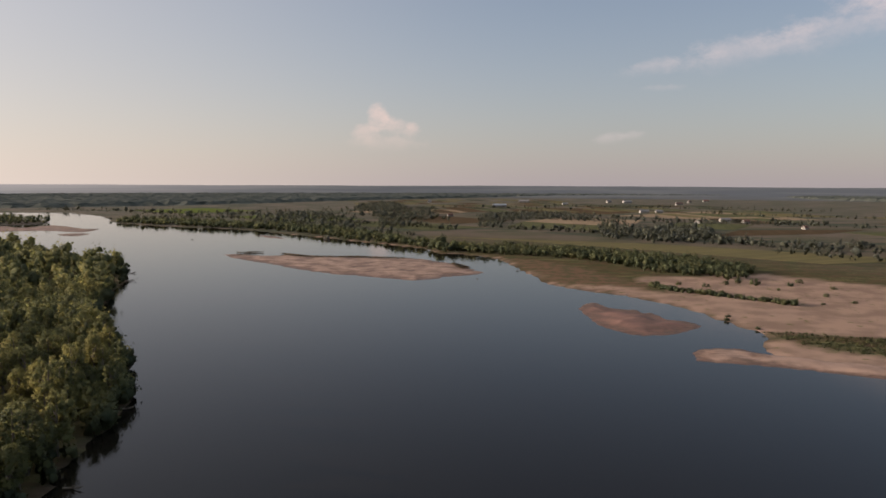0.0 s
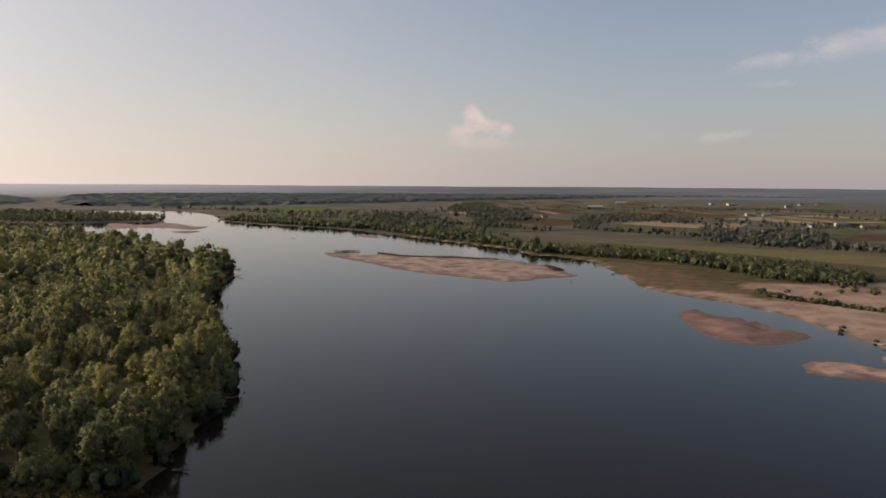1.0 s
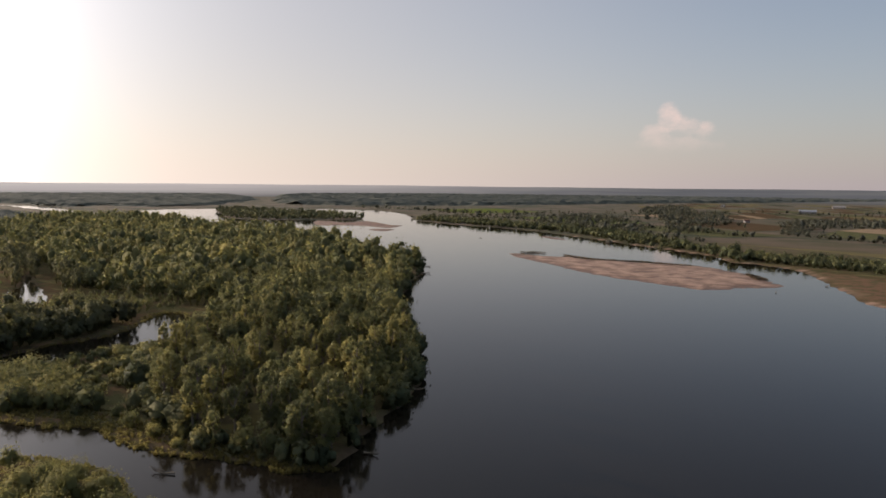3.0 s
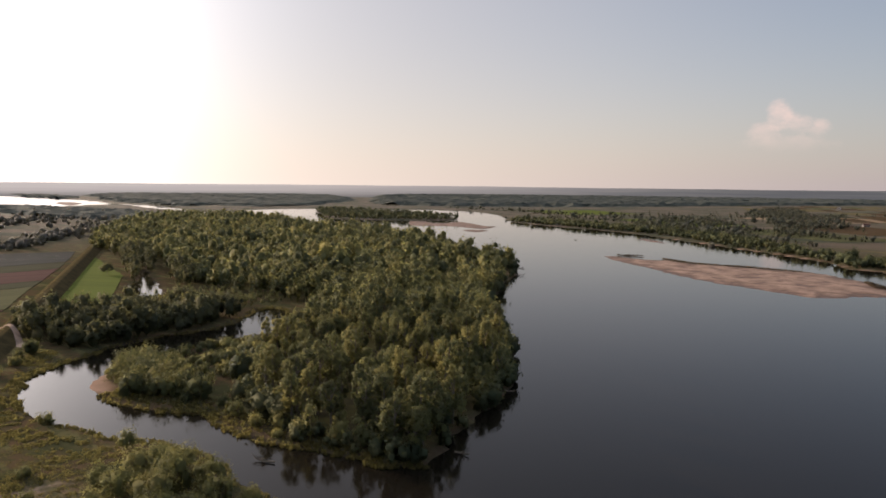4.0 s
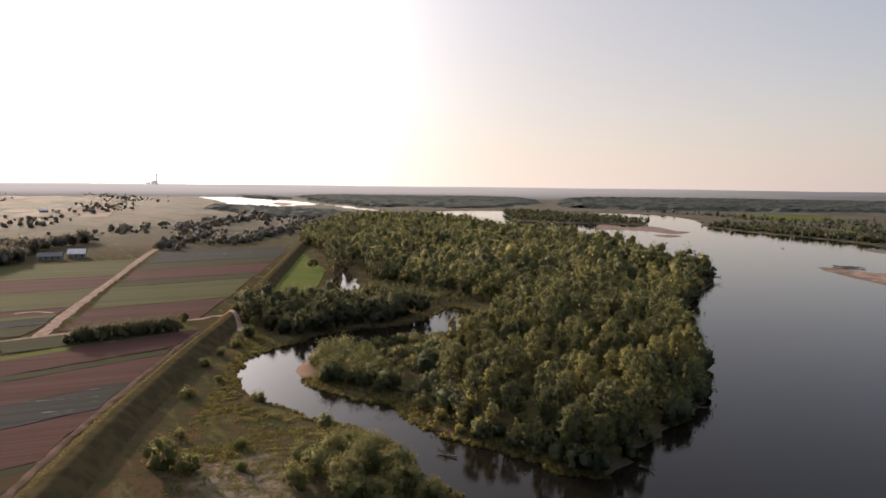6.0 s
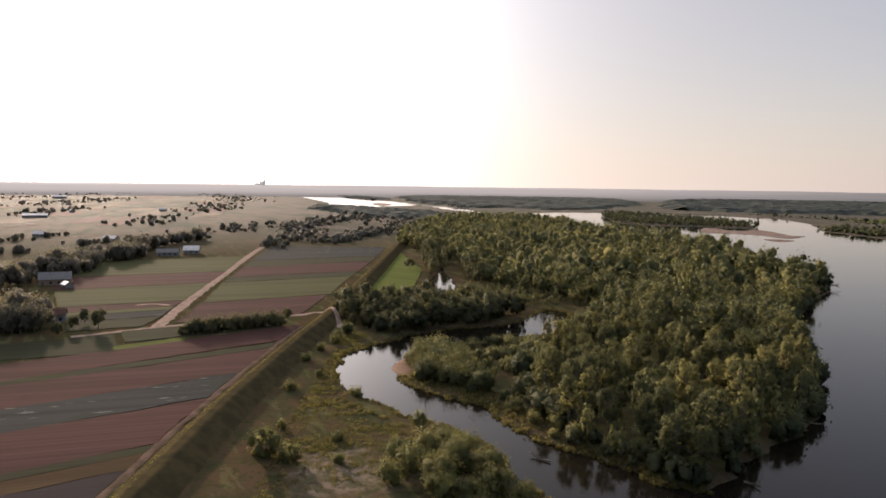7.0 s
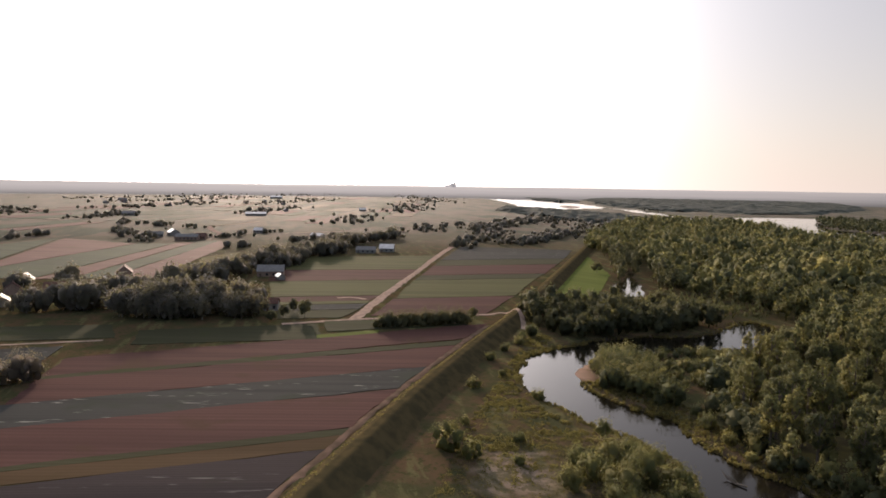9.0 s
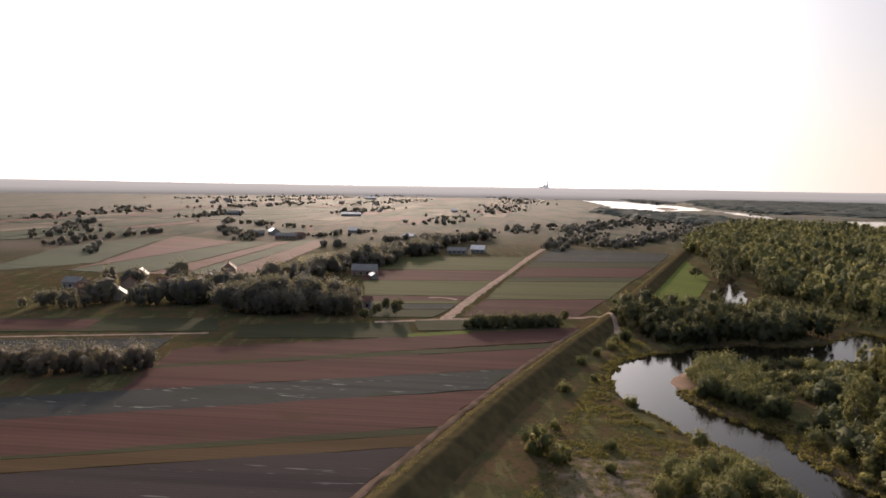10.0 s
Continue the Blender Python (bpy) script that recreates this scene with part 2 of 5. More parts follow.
def field_material(name, a, b, angle, pitch=1.2, rows=0.5, flecks=None, haze_gloss=0.004):
    """A crop or bare soil in rows: angle is the rows' heading, pitch their distance in metres."""
    n = Nodes(name)
    v = n.turned(n.position(), angle)
    band = n.noise(0.5, 3.0, vec=n.scaled(v, (0.35, 0.012, 1)))
    stripe = n.wave(v, 0.31 / pitch, 1.2)
    col = n.mix(n.ramp(band, 0.36, 0.64), a, b)
    col = n.mix(n.math("MULTIPLY", stripe, rows), col, (b[0] * 0.6, b[1] * 0.6, b[2] * 0.6))
    col = n.mix(n.ramp(n.noise(0.05, 5.0), 0.55, 0.75), col, (a[0] * 0.75, a[1] * 0.85, a[2] * 0.7))
    if flecks:
        spots = n.ramp(n.noise(0.6, 2.0, 0.7, vec=n.scaled(v, (1.3, 0.14, 1))), 0.64, 0.72)
        col = n.mix(spots, col, flecks)
    n.bump(n.math("ADD", n.math("MULTIPLY", stripe, 0.25), n.noise(0.8, 5.0)), 0.35, 0.15)
    # The slight gloss brightens fields at low angles, in place of haze.
    return n.finish(col, 0.95, haze_gloss)


def plain_material(name, a, b, scale, bump=0.3, rough=0.9, metallic=0.0, spec=0.2):
    n = Nodes(name)
    col = n.mix(n.ramp(n.noise(scale, 4.0), 0.35, 0.65), a, b)
    n.bump(n.noise(scale * 6, 4.0), bump, 0.05)
    return n.finish(col, rough, spec, metallic)


TRACK = plain_material("dirt_track", (0.36, 0.265, 0.21), (0.25, 0.185, 0.145), 0.35, 0.3, 1.0, 0.0, 0.0)
TRACK_BROWN = plain_material("brown_dirt_track", (0.155, 0.105, 0.078), (0.095, 0.068, 0.048), 0.25, 0.4, 1.0, 0.0, 0.0)
GRASS_LEVEE = plain_material("levee_grass", (0.078, 0.060, 0.030), (0.050, 0.042, 0.023), 0.25, 0.3, 1.0, 0.0, 0.0)

# ---- plan of the water ----
def curve(points, closed=True, steps=5):
    """A Catmull-Rom curve through plan points."""
    p = np.array(points, float)
    k = len(p)
    out = []
    for i in range(k if closed else k - 1):
        if closed:
            a, b, c, d = p[(i - 1) % k], p[i], p[(i + 1) % k], p[(i + 2) % k]
        else:
            a, b, c, d = p[max(i - 1, 0)], p[i], p[i + 1], p[min(i + 2, k - 1)]
        for s in range(steps):
            t = s / steps
            out.append(0.5 * (2 * b + (c - a) * t + (2 * a - 5 * b + 4 * c - d) * t * t + (3 * b - a - 3 * c + d) * t**3))
    if not closed:
        out.append(p[-1])
    return np.array(out)


def inside(x, y, poly):
    """Signed distance from a closed outline: below zero within it."""
    best = np.full(x.shape, 1e18)
    odd = np.zeros(x.shape, bool)
    q = np.roll(poly, -1, axis=0)
    for (ax, ay), (bx, by) in zip(poly, q):
        ex, ey = bx - ax, by - ay
        t = np.clip(((x - ax) * ex + (y - ay) * ey) / (ex * ex + ey * ey + 1e-12), 0, 1)
        best = np.minimum(best, (x - ax - t * ex) ** 2 + (y - ay - t * ey) ** 2)
        if ay != by:
            odd ^= ((ay > y) != (by > y)) & (x < (bx - ax) * (y - ay) / (by - ay) + ax)
    return np.where(odd, -1, 1) * np.sqrt(best)


FAR_BANK = [(4800, -600), (600, 150), (260, 196), (140, 226), (102, 237), (86, 248), (77, 259), (79, 270), (83, 284), (84, 294), (81, 301), (76, 314), (70, 330), (64, 348), (53, 363), (41, 378), (28, 388),
            (17, 397), (8, 406), (-2, 419), (-10, 450), (-19, 477), (-31, 519), (-41, 548), (-55, 567), (-78, 583), (-98, 590), (-112, 621), (-140, 645), (-166, 668),
            (-208, 697), (-250, 733), (-297, 765), (-351, 809), (-403, 838), (-455, 858), (-502, 868), (-637, 938), (-737, 1054), (-913, 1215), (-1050, 1215), (-1180, 1110), (-1276, 1000), (-1290, 900)]
FOREST_BANK = [(-1172, 770), (-1272, 752), (-1550, 840), (-1800, 845), (-1560, 800), (-1250, 722), (-1130, 725), (-1000, 655), (-915, 668), (-769, 625), (-622, 608), (-507, 580),
               (-435, 530), (-362, 475), (-300, 450), (-282, 425), (-254, 384), (-240, 353), (-200, 281), (-179, 252), (-163, 236),
               (-141, 211), (-122, 183), (-110, 164), (-102, 137), (-96, 118), (-92, 107)]
NEAR_BANK = [(-96, 92), (-90, 76), (-70, 60), (-30, 25), (60, -40), (600, -260), (4800, -1500)]
OXBOW = [(-80, 105), (-92, 105), (-98, 102), (-110, 100), (-122, 95), (-131, 92), (-146, 92), (-158, 93), (-168, 88), (-186, 83), (-205, 86),
         (-209, 88), (-219, 99), (-226, 108), (-228, 124), (-224, 146), (-228, 160), (-229, 173), (-237, 185), (-259, 199), (-272, 197),
         (-262, 180), (-248, 158), (-250, 135), (-247, 114), (-240, 100), (-236, 90), (-228, 80), (-219, 74), (-207, 69), (-195, 66), (-178, 67),
         (-158, 73), (-146, 78), (-133, 80), (-113, 78), (-98, 77), (-80, 72)]
POND = [(-471, 237), (-415, 213), (-381, 201), (-342, 180), (-356, 175), (-389, 188), (-406, 203)]
REACH = [(-3638, 952), (-4036, 1240), (-4054, 1417), (-3054, 1067), (-2350, 935), (-1833, 845), (-1750, 768), (-1729, 690), (-1454, 575),
         (-1529, 545), (-1760, 585), (-2112, 670), (-2467, 735), (-3067, 820)]
ISLAND = [(-790, 975), (-735, 925), (-712, 884), (-771, 822), (-825, 785), (-882, 775), (-983, 837), (-1205, 1013), (-1150, 1040), (-990, 1040), (-880, 1020)]
MAIN = np.vstack([np.array(FAR_BANK[:2], float), curve(FAR_BANK[2:], False), curve(FOREST_BANK, False), curve(NEAR_BANK, False)])
WATERS = [MAIN, curve(OXBOW), curve(POND), curve(REACH)]
ISLE = curve(ISLAND)


def wobble(x, y, size, seed):
    """Cheap smooth noise in the plan, about -1 to 1."""
    r = np.random.RandomState(seed)
    out = 0
    for k in range(7):
        a, ph = r.uniform(0, 6.28), r.uniform(0, 6.28)
        f = (0.6 + 0.28 * k) * 6.28 / size
        out = out + np.sin((x * math.cos(a) + y * math.sin(a)) * f + ph + 1.3 * np.sin((x * math.sin(a) - y * math.cos(a)) * f * 0.6 + ph))
    return out / 4.2


def shore(x, y):
    """Distance to the water's edge: above zero on land."""
    d = np.full(x.shape, 1e9)
    for w in WATERS:
        d = np.minimum(d, inside(x, y, w))
    d = np.maximum(d, -inside(x, y, ISLE))
    near = np.exp(-((x + 150) ** 2 + (y - 150) ** 2) / 600.0**2)
    far = smooth(np.hypot(x, y), 900, 2200)
    d = d + wobble(x, y, 230, 6) * 22 * far + wobble(x, y, 90, 7) * 10 * far
    return d + wobble(x, y, 26, 3) * (0.5 + 0.9 * near) + wobble(x, y, 9, 4) * 0.5 * near


def smooth(v, lo, hi):
    t = np.clip((v - lo) / (hi - lo), 0, 1)
    return t * t * (3 - 2 * t)


def land_height(x, y, d):
    bank = smooth(d, -2.0, 3.5) * 1.1 - 0.55 + smooth(d, 3, 30) * 0.15
    bed = -0.5 - smooth(-d, 1.5, 14) * 1.6
    z = np.where(d > -1.5, bank, bed)
    return z + np.where(d > 6, wobble(x, y, 40, 8) * 0.12, 0)


def mesh_from(name, verts, faces, materials, smooth_shade=True, normals=None):
    """A mesh from arrays: faces is an array of quads or of triangles."""
    me = bpy.data.meshes.new(name)
    v, f = np.asarray(verts, np.float32), np.asarray(faces, np.int32)
    me.vertices.add(len(v))
    me.vertices.foreach_set("co", v.ravel())
    me.loops.add(f.size)
    me.loops.foreach_set("vertex_index", f.ravel())
    me.polygons.add(len(f))
    me.polygons.foreach_set("loop_start", np.arange(len(f), dtype=np.int32) * f.shape[1])
    me.polygons.foreach_set("loop_total", np.full(len(f), f.shape[1], np.int32))
    me.polygons.foreach_set("use_smooth", np.full(len(f), smooth_shade))
    for m in materials if isinstance(materials, (list, tuple)) else [materials]:
        me.materials.append(m)
    me.update(calc_edges=True)
    if normals is not None:
        at = me.attributes.new("custom_normal", "FLOAT_VECTOR", "POINT")
        at.data.foreach_set("vector", np.asarray(normals, np.float32).ravel())
    return me


def grid_faces(nx, ny):
    i = np.arange(nx * ny).reshape(nx, ny)
    return np.stack([i[:-1, :-1], i[1:, :-1], i[1:, 1:], i[:-1, 1:]], -1).reshape(-1, 4)


def numbers(me, name, values):
    at = me.attributes.new(name, "FLOAT", "POINT")
    at.data.foreach_set("value", np.asarray(values, np.float32))


# ---- ground and water ----
FOREST = [(-96, 110), (-100, 120), (-105, 138), (-113, 164), (-125, 184), (-144, 212), (-166, 238), (-184, 256), (-204, 284), (-243, 354), (-258, 386), (-287, 428),
          (-306, 449), (-362, 468), (-440, 520), (-515, 568), (-622, 596), (-769, 612), (-915, 652), (-1000, 640), (-1080, 600),
          (-900, 430), (-720, 320), (-620, 268), (-540, 262), (-470, 250), (-400, 224), (-345, 212), (-300, 214), (-262, 212), (-238, 200), (-216, 172), (-196, 140), (-180, 122),
          (-162, 112), (-148, 107), (-132, 103), (-118, 104), (-106, 105)]
SAND_BANK = [(85, 225), (52, 240), (50, 250), (60, 262), (80, 270), (80, 300), (62, 352), (34, 392), (8, 412), (24, 414), (48, 406), (66, 390), (62, 418), (53, 441), (72, 460), (98, 467), (123, 482), (142, 481), (175, 455), (260, 380), (300, 230), (180, 200)]
TURF = curve([(85, 291), (93, 293), (109, 291), (130, 288), (154, 282), (144, 246), (118, 256), (104, 262), (96, 269), (90, 278)])
HEATH = curve([(-28, 550), (1, 532), (24, 496), (42, 450), (56, 420), (58, 394), (44, 386), (30, 393), (18, 402), (0, 424), (-15, 475), (-27, 516)])
FOREST_CURVE, SAND_CURVE = curve(FOREST), curve(SAND_BANK)
N_GRID = 360
u = np.linspace(-1, 1, N_GRID)
spread = 140 * np.sinh(u * math.asinh(4950 / 140))
gx, gy = np.meshgrid(spread - 160, spread + 150, indexing="ij")
gx, gy = gx.ravel(), gy.ravel()
gd = shore(gx, gy)
gz = land_height(gx, gy, gd)
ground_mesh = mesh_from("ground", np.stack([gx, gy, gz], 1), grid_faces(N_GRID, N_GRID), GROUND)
sandy = smooth(-inside(gx, gy, SAND_CURVE) + wobble(gx, gy, 22, 5) * 4, -2, 3)
sandy = sandy * (1 - smooth(-inside(gx, gy, TURF), -3, 2))
sandy = np.maximum(sandy, smooth(1.1 - np.hypot((gx + 208) / 15, (gy - 90) / 9), 0, 0.3) * smooth(7 - gd, 0, 2))
beach = smooth(wobble(gx, gy, 60, 12), -0.2, 0.3) * (gx > -300) * (gy > 200 - gx * 0.5) * smooth(7 - gd, 0, 3)
numbers(ground_mesh, "sand", np.maximum(sandy, beach))
numbers(ground_mesh, "dirt", smooth(1.6 - np.hypot((gx + 132) / 11, (gy - 45) / 8) + wobble(gx, gy, 14, 9) * 0.5, 0, 1))
numbers(ground_mesh, "heath", smooth(-inside(gx, gy, HEATH) + wobble(gx, gy, 20, 13) * 4, -2, 4))
numbers(ground_mesh, "wood", smooth(-inside(gx, gy, FOREST_CURVE), -2, 8))
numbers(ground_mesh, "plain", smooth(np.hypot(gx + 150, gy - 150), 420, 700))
# mask of the haze-like gloss on far ground
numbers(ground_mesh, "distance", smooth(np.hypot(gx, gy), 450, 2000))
numbers(ground_mesh, "mud", smooth(2.6 - gd, 0, 1.6) * (1 - sandy))
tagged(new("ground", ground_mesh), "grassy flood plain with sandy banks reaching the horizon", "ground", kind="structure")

wu = 120 * np.sinh(np.linspace(-1, 1, 60) * math.asinh(4940 / 120))
wx, wy = np.meshgrid(wu, wu, indexing="ij")
water_mesh = mesh_from("water", np.stack([wx.ravel(), wy.ravel(), 0 * wx.ravel()], 1), grid_faces(60, 60), WATER)
tagged(new("water", water_mesh), "wide calm dark river water reflecting the sky", "river", kind="structure")


def sandbar(outline, peak, label, cell=2.0, seed=0, sand=SAND, slope=16, ragged=1.0):
    """A low bar of sand that rises out of the river."""
    c = curve(outline)
    lo, hi = c.min(0) - 8, c.max(0) + 8
    xs, ys = np.arange(lo[0], hi[0], cell), np.arange(lo[1], hi[1], cell)
    x, y = [a.ravel() for a in np.meshgrid(xs, ys, indexing="ij")]
    d = -inside(x, y, c) + wobble(x, y, 18, seed) * 2.2 * ragged + wobble(x, y, 7, seed + 1) * 0.8 * ragged
    z = -0.25 + smooth(d, -3, 4) * 0.42 + smooth(d, min(4, slope * 0.2), slope) * (peak - 0.17) * (0.75 + 0.35 * wobble(x, y, 30, seed + 2)) + wobble(x, y, 11, seed + 3) * 0.07
    f = grid_faces(len(xs), len(ys))
    f = f[(d[f] > -5).all(1)]
    used, f = np.unique(f, return_inverse=True)
    me = mesh_from("sandbar", np.stack([x, y, z], 1)[used], f.reshape(-1, 4), sand)
    return tagged(new("sandbar", me), label, "sandbar", group="sandbars in the river", kind="structure")


sandbar([(-270, 546), (-250, 519), (-214, 492), (-179, 463), (-146, 441), (-120, 432), (-95, 422), (-80, 418), (-66, 437), (-49, 453), (-43, 464),
         (-55, 485), (-73, 516), (-88, 528), (-100, 541), (-120, 549), (-140, 545), (-162, 548), (-187, 550), (-213, 553), (-229, 543), (-245, 544)],
        0.7, "long pinkish sandbar with dark wet edges in the river", 2.0, 21)
sandbar([(14, 336), (16, 347), (22, 357), (26, 353), (29, 344), (35, 340), (42, 339), (44, 331), (47, 333), (51, 324), (53, 317), (58, 315), (62, 311),
         (65, 304), (61, 296), (55, 290), (49, 284), (41, 280), (35, 280), (28, 286), (22, 295), (17, 313)],
        1.5, "low reddish wet sand shoal near the bank", 1.0, 31, SAND_RED, 15, 0.12)
sandbar([(50, 249), (52, 257), (55, 261), (61, 264), (69, 264), (75, 259), (81, 257), (95, 254), (120, 246), (160, 236), (200, 222), (190, 196), (150, 210), (110, 225),
         (87, 234), (77, 237), (70, 239), (62, 240), (54, 241), (50, 243)],
        1.1, "long pale sand spit with a dark wet lower edge", 1.0, 36, SAND, 8, 0.15)
sandbar([(-749, 820), (-731, 838), (-686, 815), (-683, 870), (-596, 814), (-576, 817), (-556, 755), (-610, 767), (-645, 756), (-672, 739)], 0.5, "long flat grey sandbar off the wooded island", 2.5, 41, SAND_WET, 8, 0.6)
sandbar([(-560, 714), (-552, 739), (-529, 732), (-524, 696)], 0.35, "narrow flat mud bar off the wooded island", 2.0, 46, SAND_WET, 6, 0.4)
sandbar([(-2980, 1075), (-3300, 1205), (-3050, 1160), (-2760, 1050), (-2780, 1010)], 0.6, "low dark islet in the far river reach", 9.0, 171, SAND_WET, 30)
sandbar([(-1905, 735), (-2020, 800), (-1900, 800), (-1770, 735), (-1740, 700)], 0.6, "low mud islet in the far river reach", 6.0, 175, SAND_WET, 20)
sandbar([(-335, 750), (-306, 722), (-280, 708), (-300, 735), (-320, 752)], 0.3, "small flat mud bank near the far shore", 2.0, 51, SAND_WET)

# ---- levee, tracks and fields ----
LEVEE = curve([(300, -230), (100, -120), (-60, -36), (-123, -2), (-183, 29), (-252, 68), (-285, 88), (-386, 143), (-601, 258), (-720, 320), (-900, 400)], False, 6)


def beside(x, y, line):
    """Signed distance from an open line: above zero to its left."""
    best, side = np.full(x.shape, 1e18), np.zeros(x.shape)
    for (ax, ay), (bx, by) in zip(line[:-1], line[1:]):
        ex, ey = bx - ax, by - ay
        t = np.clip(((x - ax) * ex + (y - ay) * ey) / (ex * ex + ey * ey + 1e-12), 0, 1)
        dd = (x - ax - t * ex) ** 2 + (y - ay - t * ey) ** 2
        side = np.where(dd < best, ex * (y - ay) - ey * (x - ax), side)
        best = np.minimum(best, dd)
    return np.sqrt(best) * np.sign(side)


def levee_height(x, y):
    """A steep bank on the fields' side, a narrow crest, and a longer slope towards the river."""
    d = beside(x, y, LEVEE)
    return 3.5 * np.clip(np.minimum((4.2 - d) / 5.0, (d + 8.6) / 5.4), 0, 1) ** 0.95


def surface(x, y):
    """Height of the ground or the levee on dry land away from the banks."""
    return 0.70 + levee_height(x, y)


def ground_z(x, y):
    x, y = np.array([x], float), np.array([y], float)
    return float(land_height(x, y, shore(x, y))[0] + levee_height(x, y)[0])


def sides(line):
    """Unit normals to the left of a line."""
    t = np.gradient(line, axis=0)
    t /= np.linalg.norm(t, axis=1)[:, None] + 1e-9
    return np.stack([-t[:, 1], t[:, 0]], 1)


def ribbon(line, half, across, lift, rough=0.0, seed=1, height=surface):
    """A strip that follows a line and lies on the ground."""
    step = np.linalg.norm(np.diff(line, axis=0), axis=1)
    s = np.r_[0, np.cumsum(step)]
    fine = np.arange(0, s[-1], 1.6)
    line = np.stack([np.interp(fine, s, line[:, k]) for k in (0, 1)], 1)
    n = sides(line)
    o = np.linspace(-1, 1, across)
    w = half * (1 + rough * wobble(fine[:, None] * np.ones(across), o[None] * 9 + seed * 31.0, 14, seed))
    x, y = line[:, :1] + n[:, :1] * o * w, line[:, 1:] + n[:, 1:] * o * w
    z = height(x, y) + lift - 0.12 * (np.abs(o)[None] > 0.99)
    return np.stack([x.ravel(), y.ravel(), z.ravel()], 1), grid_faces(len(fine), across)


def levee_bank(x, y):
    return 0.62 + levee_height(x, y) + wobble(x, y, 9, 77) * 0.05


left_of_levee = sides(LEVEE)
middle = LEVEE - left_of_levee * 2.4
lv, lf = ribbon(middle[middle[:, 0] < 60], 7.8, 29, 0.0, height=levee_bank)
tagged(new("levee", mesh_from("levee", lv, lf, GRASS_LEVEE)), "long grassy flood levee with dry grass on its crest", "levee", kind="structure")


def track(points, half, label, lift=0.16, seed=1, rough=0.25, soil=TRACK):
    v, f = ribbon(curve(points, False, 6), half, 5, lift, rough, seed)
    return tagged(new("dirt_track", mesh_from("dirt_track", v, f, soil)), label, "dirt road", kind="structure")


toe = LEVEE + left_of_levee * 5.8
track(toe[(toe[:, 0] < -20) & (toe[:, 0] > -298)][::3], 1.1, "narrow brown dirt track along the foot of the levee", seed=4, rough=0.5, soil=TRACK_BROWN)
track([(-303, 86), (-302, 62), (-300, 40), (-299, 23), (-295, 4), (-293, -8)], 1.7, "pale dirt road between the fields and the levee", seed=5)
track([(-299, 23), (-330, 33), (-372, 47), (-470, 81), (-585, 121), (-640, 142)], 2.6, "wide pale sandy farm road between the fields", seed=6)
track([(-350, 33), (-357, 26), (-356, 18)], 1.8, "short sandy spur of the farm road", seed=12)
track([(-303, 86), (-306, 92), (-296, 96), (-281, 94), (-268, 90)], 1.2, "dirt path crossing over the levee", seed=7)
track([(-262, -170), (-266, -123), (-268, -101), (-271, -70)], 1.0, "pale farm track between the fields", seed=8)
track([(-735, -122), (-760, -96), (-800, -86), (-870, -104), (-942, -112), (-985, -88), (-1050, -60)], 3.5, "pale winding country road near a farm", seed=9, lift=0.3)
track([(-850, 60), (-820, -10), (-812, -90)], 2.0, "narrow far country road", seed=10, lift=0.3)

SOIL = field_material("bare_soil", (0.090, 0.049, 0.041), (0.068, 0.038, 0.033), 0.18, 2.2, 0.2)
SOIL_GREY = field_material("ploughed_soil", (0.051, 0.042, 0.040), (0.038, 0.032, 0.032), 0.15, 1.1, 0.22, flecks=(0.13, 0.12, 0.11))
CABBAGE = field_material("cabbage", (0.054, 0.054, 0.049), (0.039, 0.040, 0.037), 0.18, 1.3, 0.18, flecks=(0.20, 0.19, 0.175))
GREEN = field_material("green_crop", (0.086, 0.086, 0.041), (0.067, 0.067, 0.033), 0.18, 2.0, 0.2)
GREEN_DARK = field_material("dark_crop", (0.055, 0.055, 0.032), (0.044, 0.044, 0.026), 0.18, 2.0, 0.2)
MEADOW = field_material("mown_meadow", (0.095, 0.114, 0.027), (0.079, 0.097, 0.024), 1.1, 5.0, 0.10)
STUBBLE = field_material("stubble", (0.080, 0.054, 0.031), (0.064, 0.044, 0.025), 0.15, 1.6, 0.15)
STRAW = field_material("pale_stubble", (0.230, 0.166, 0.109), (0.184, 0.134, 0.087), 0.9, 4.0, 0.1)
# Far copies of soil, crop and straw, with extra gloss imitating haze.
HAZED_SOIL = field_material("hazed_soil", (0.140, 0.078, 0.064), (0.112, 0.062, 0.052), 0.4, 4.0, 0.1, haze_gloss=0.02)
HAZED_GREEN = field_material("hazed_crop", (0.058, 0.068, 0.040), (0.044, 0.052, 0.033), 0.4, 4.0, 0.1, haze_gloss=0.02)
HAZED_STRAW = field_material("hazed_straw", (0.190, 0.148, 0.105), (0.150, 0.118, 0.086), 0.4, 4.0, 0.1, haze_gloss=0.02)
YELLOW = field_material("yellow_meadow", (0.128, 0.106, 0.050), (0.100, 0.086, 0.043), 0.9, 5.0, 0.1)


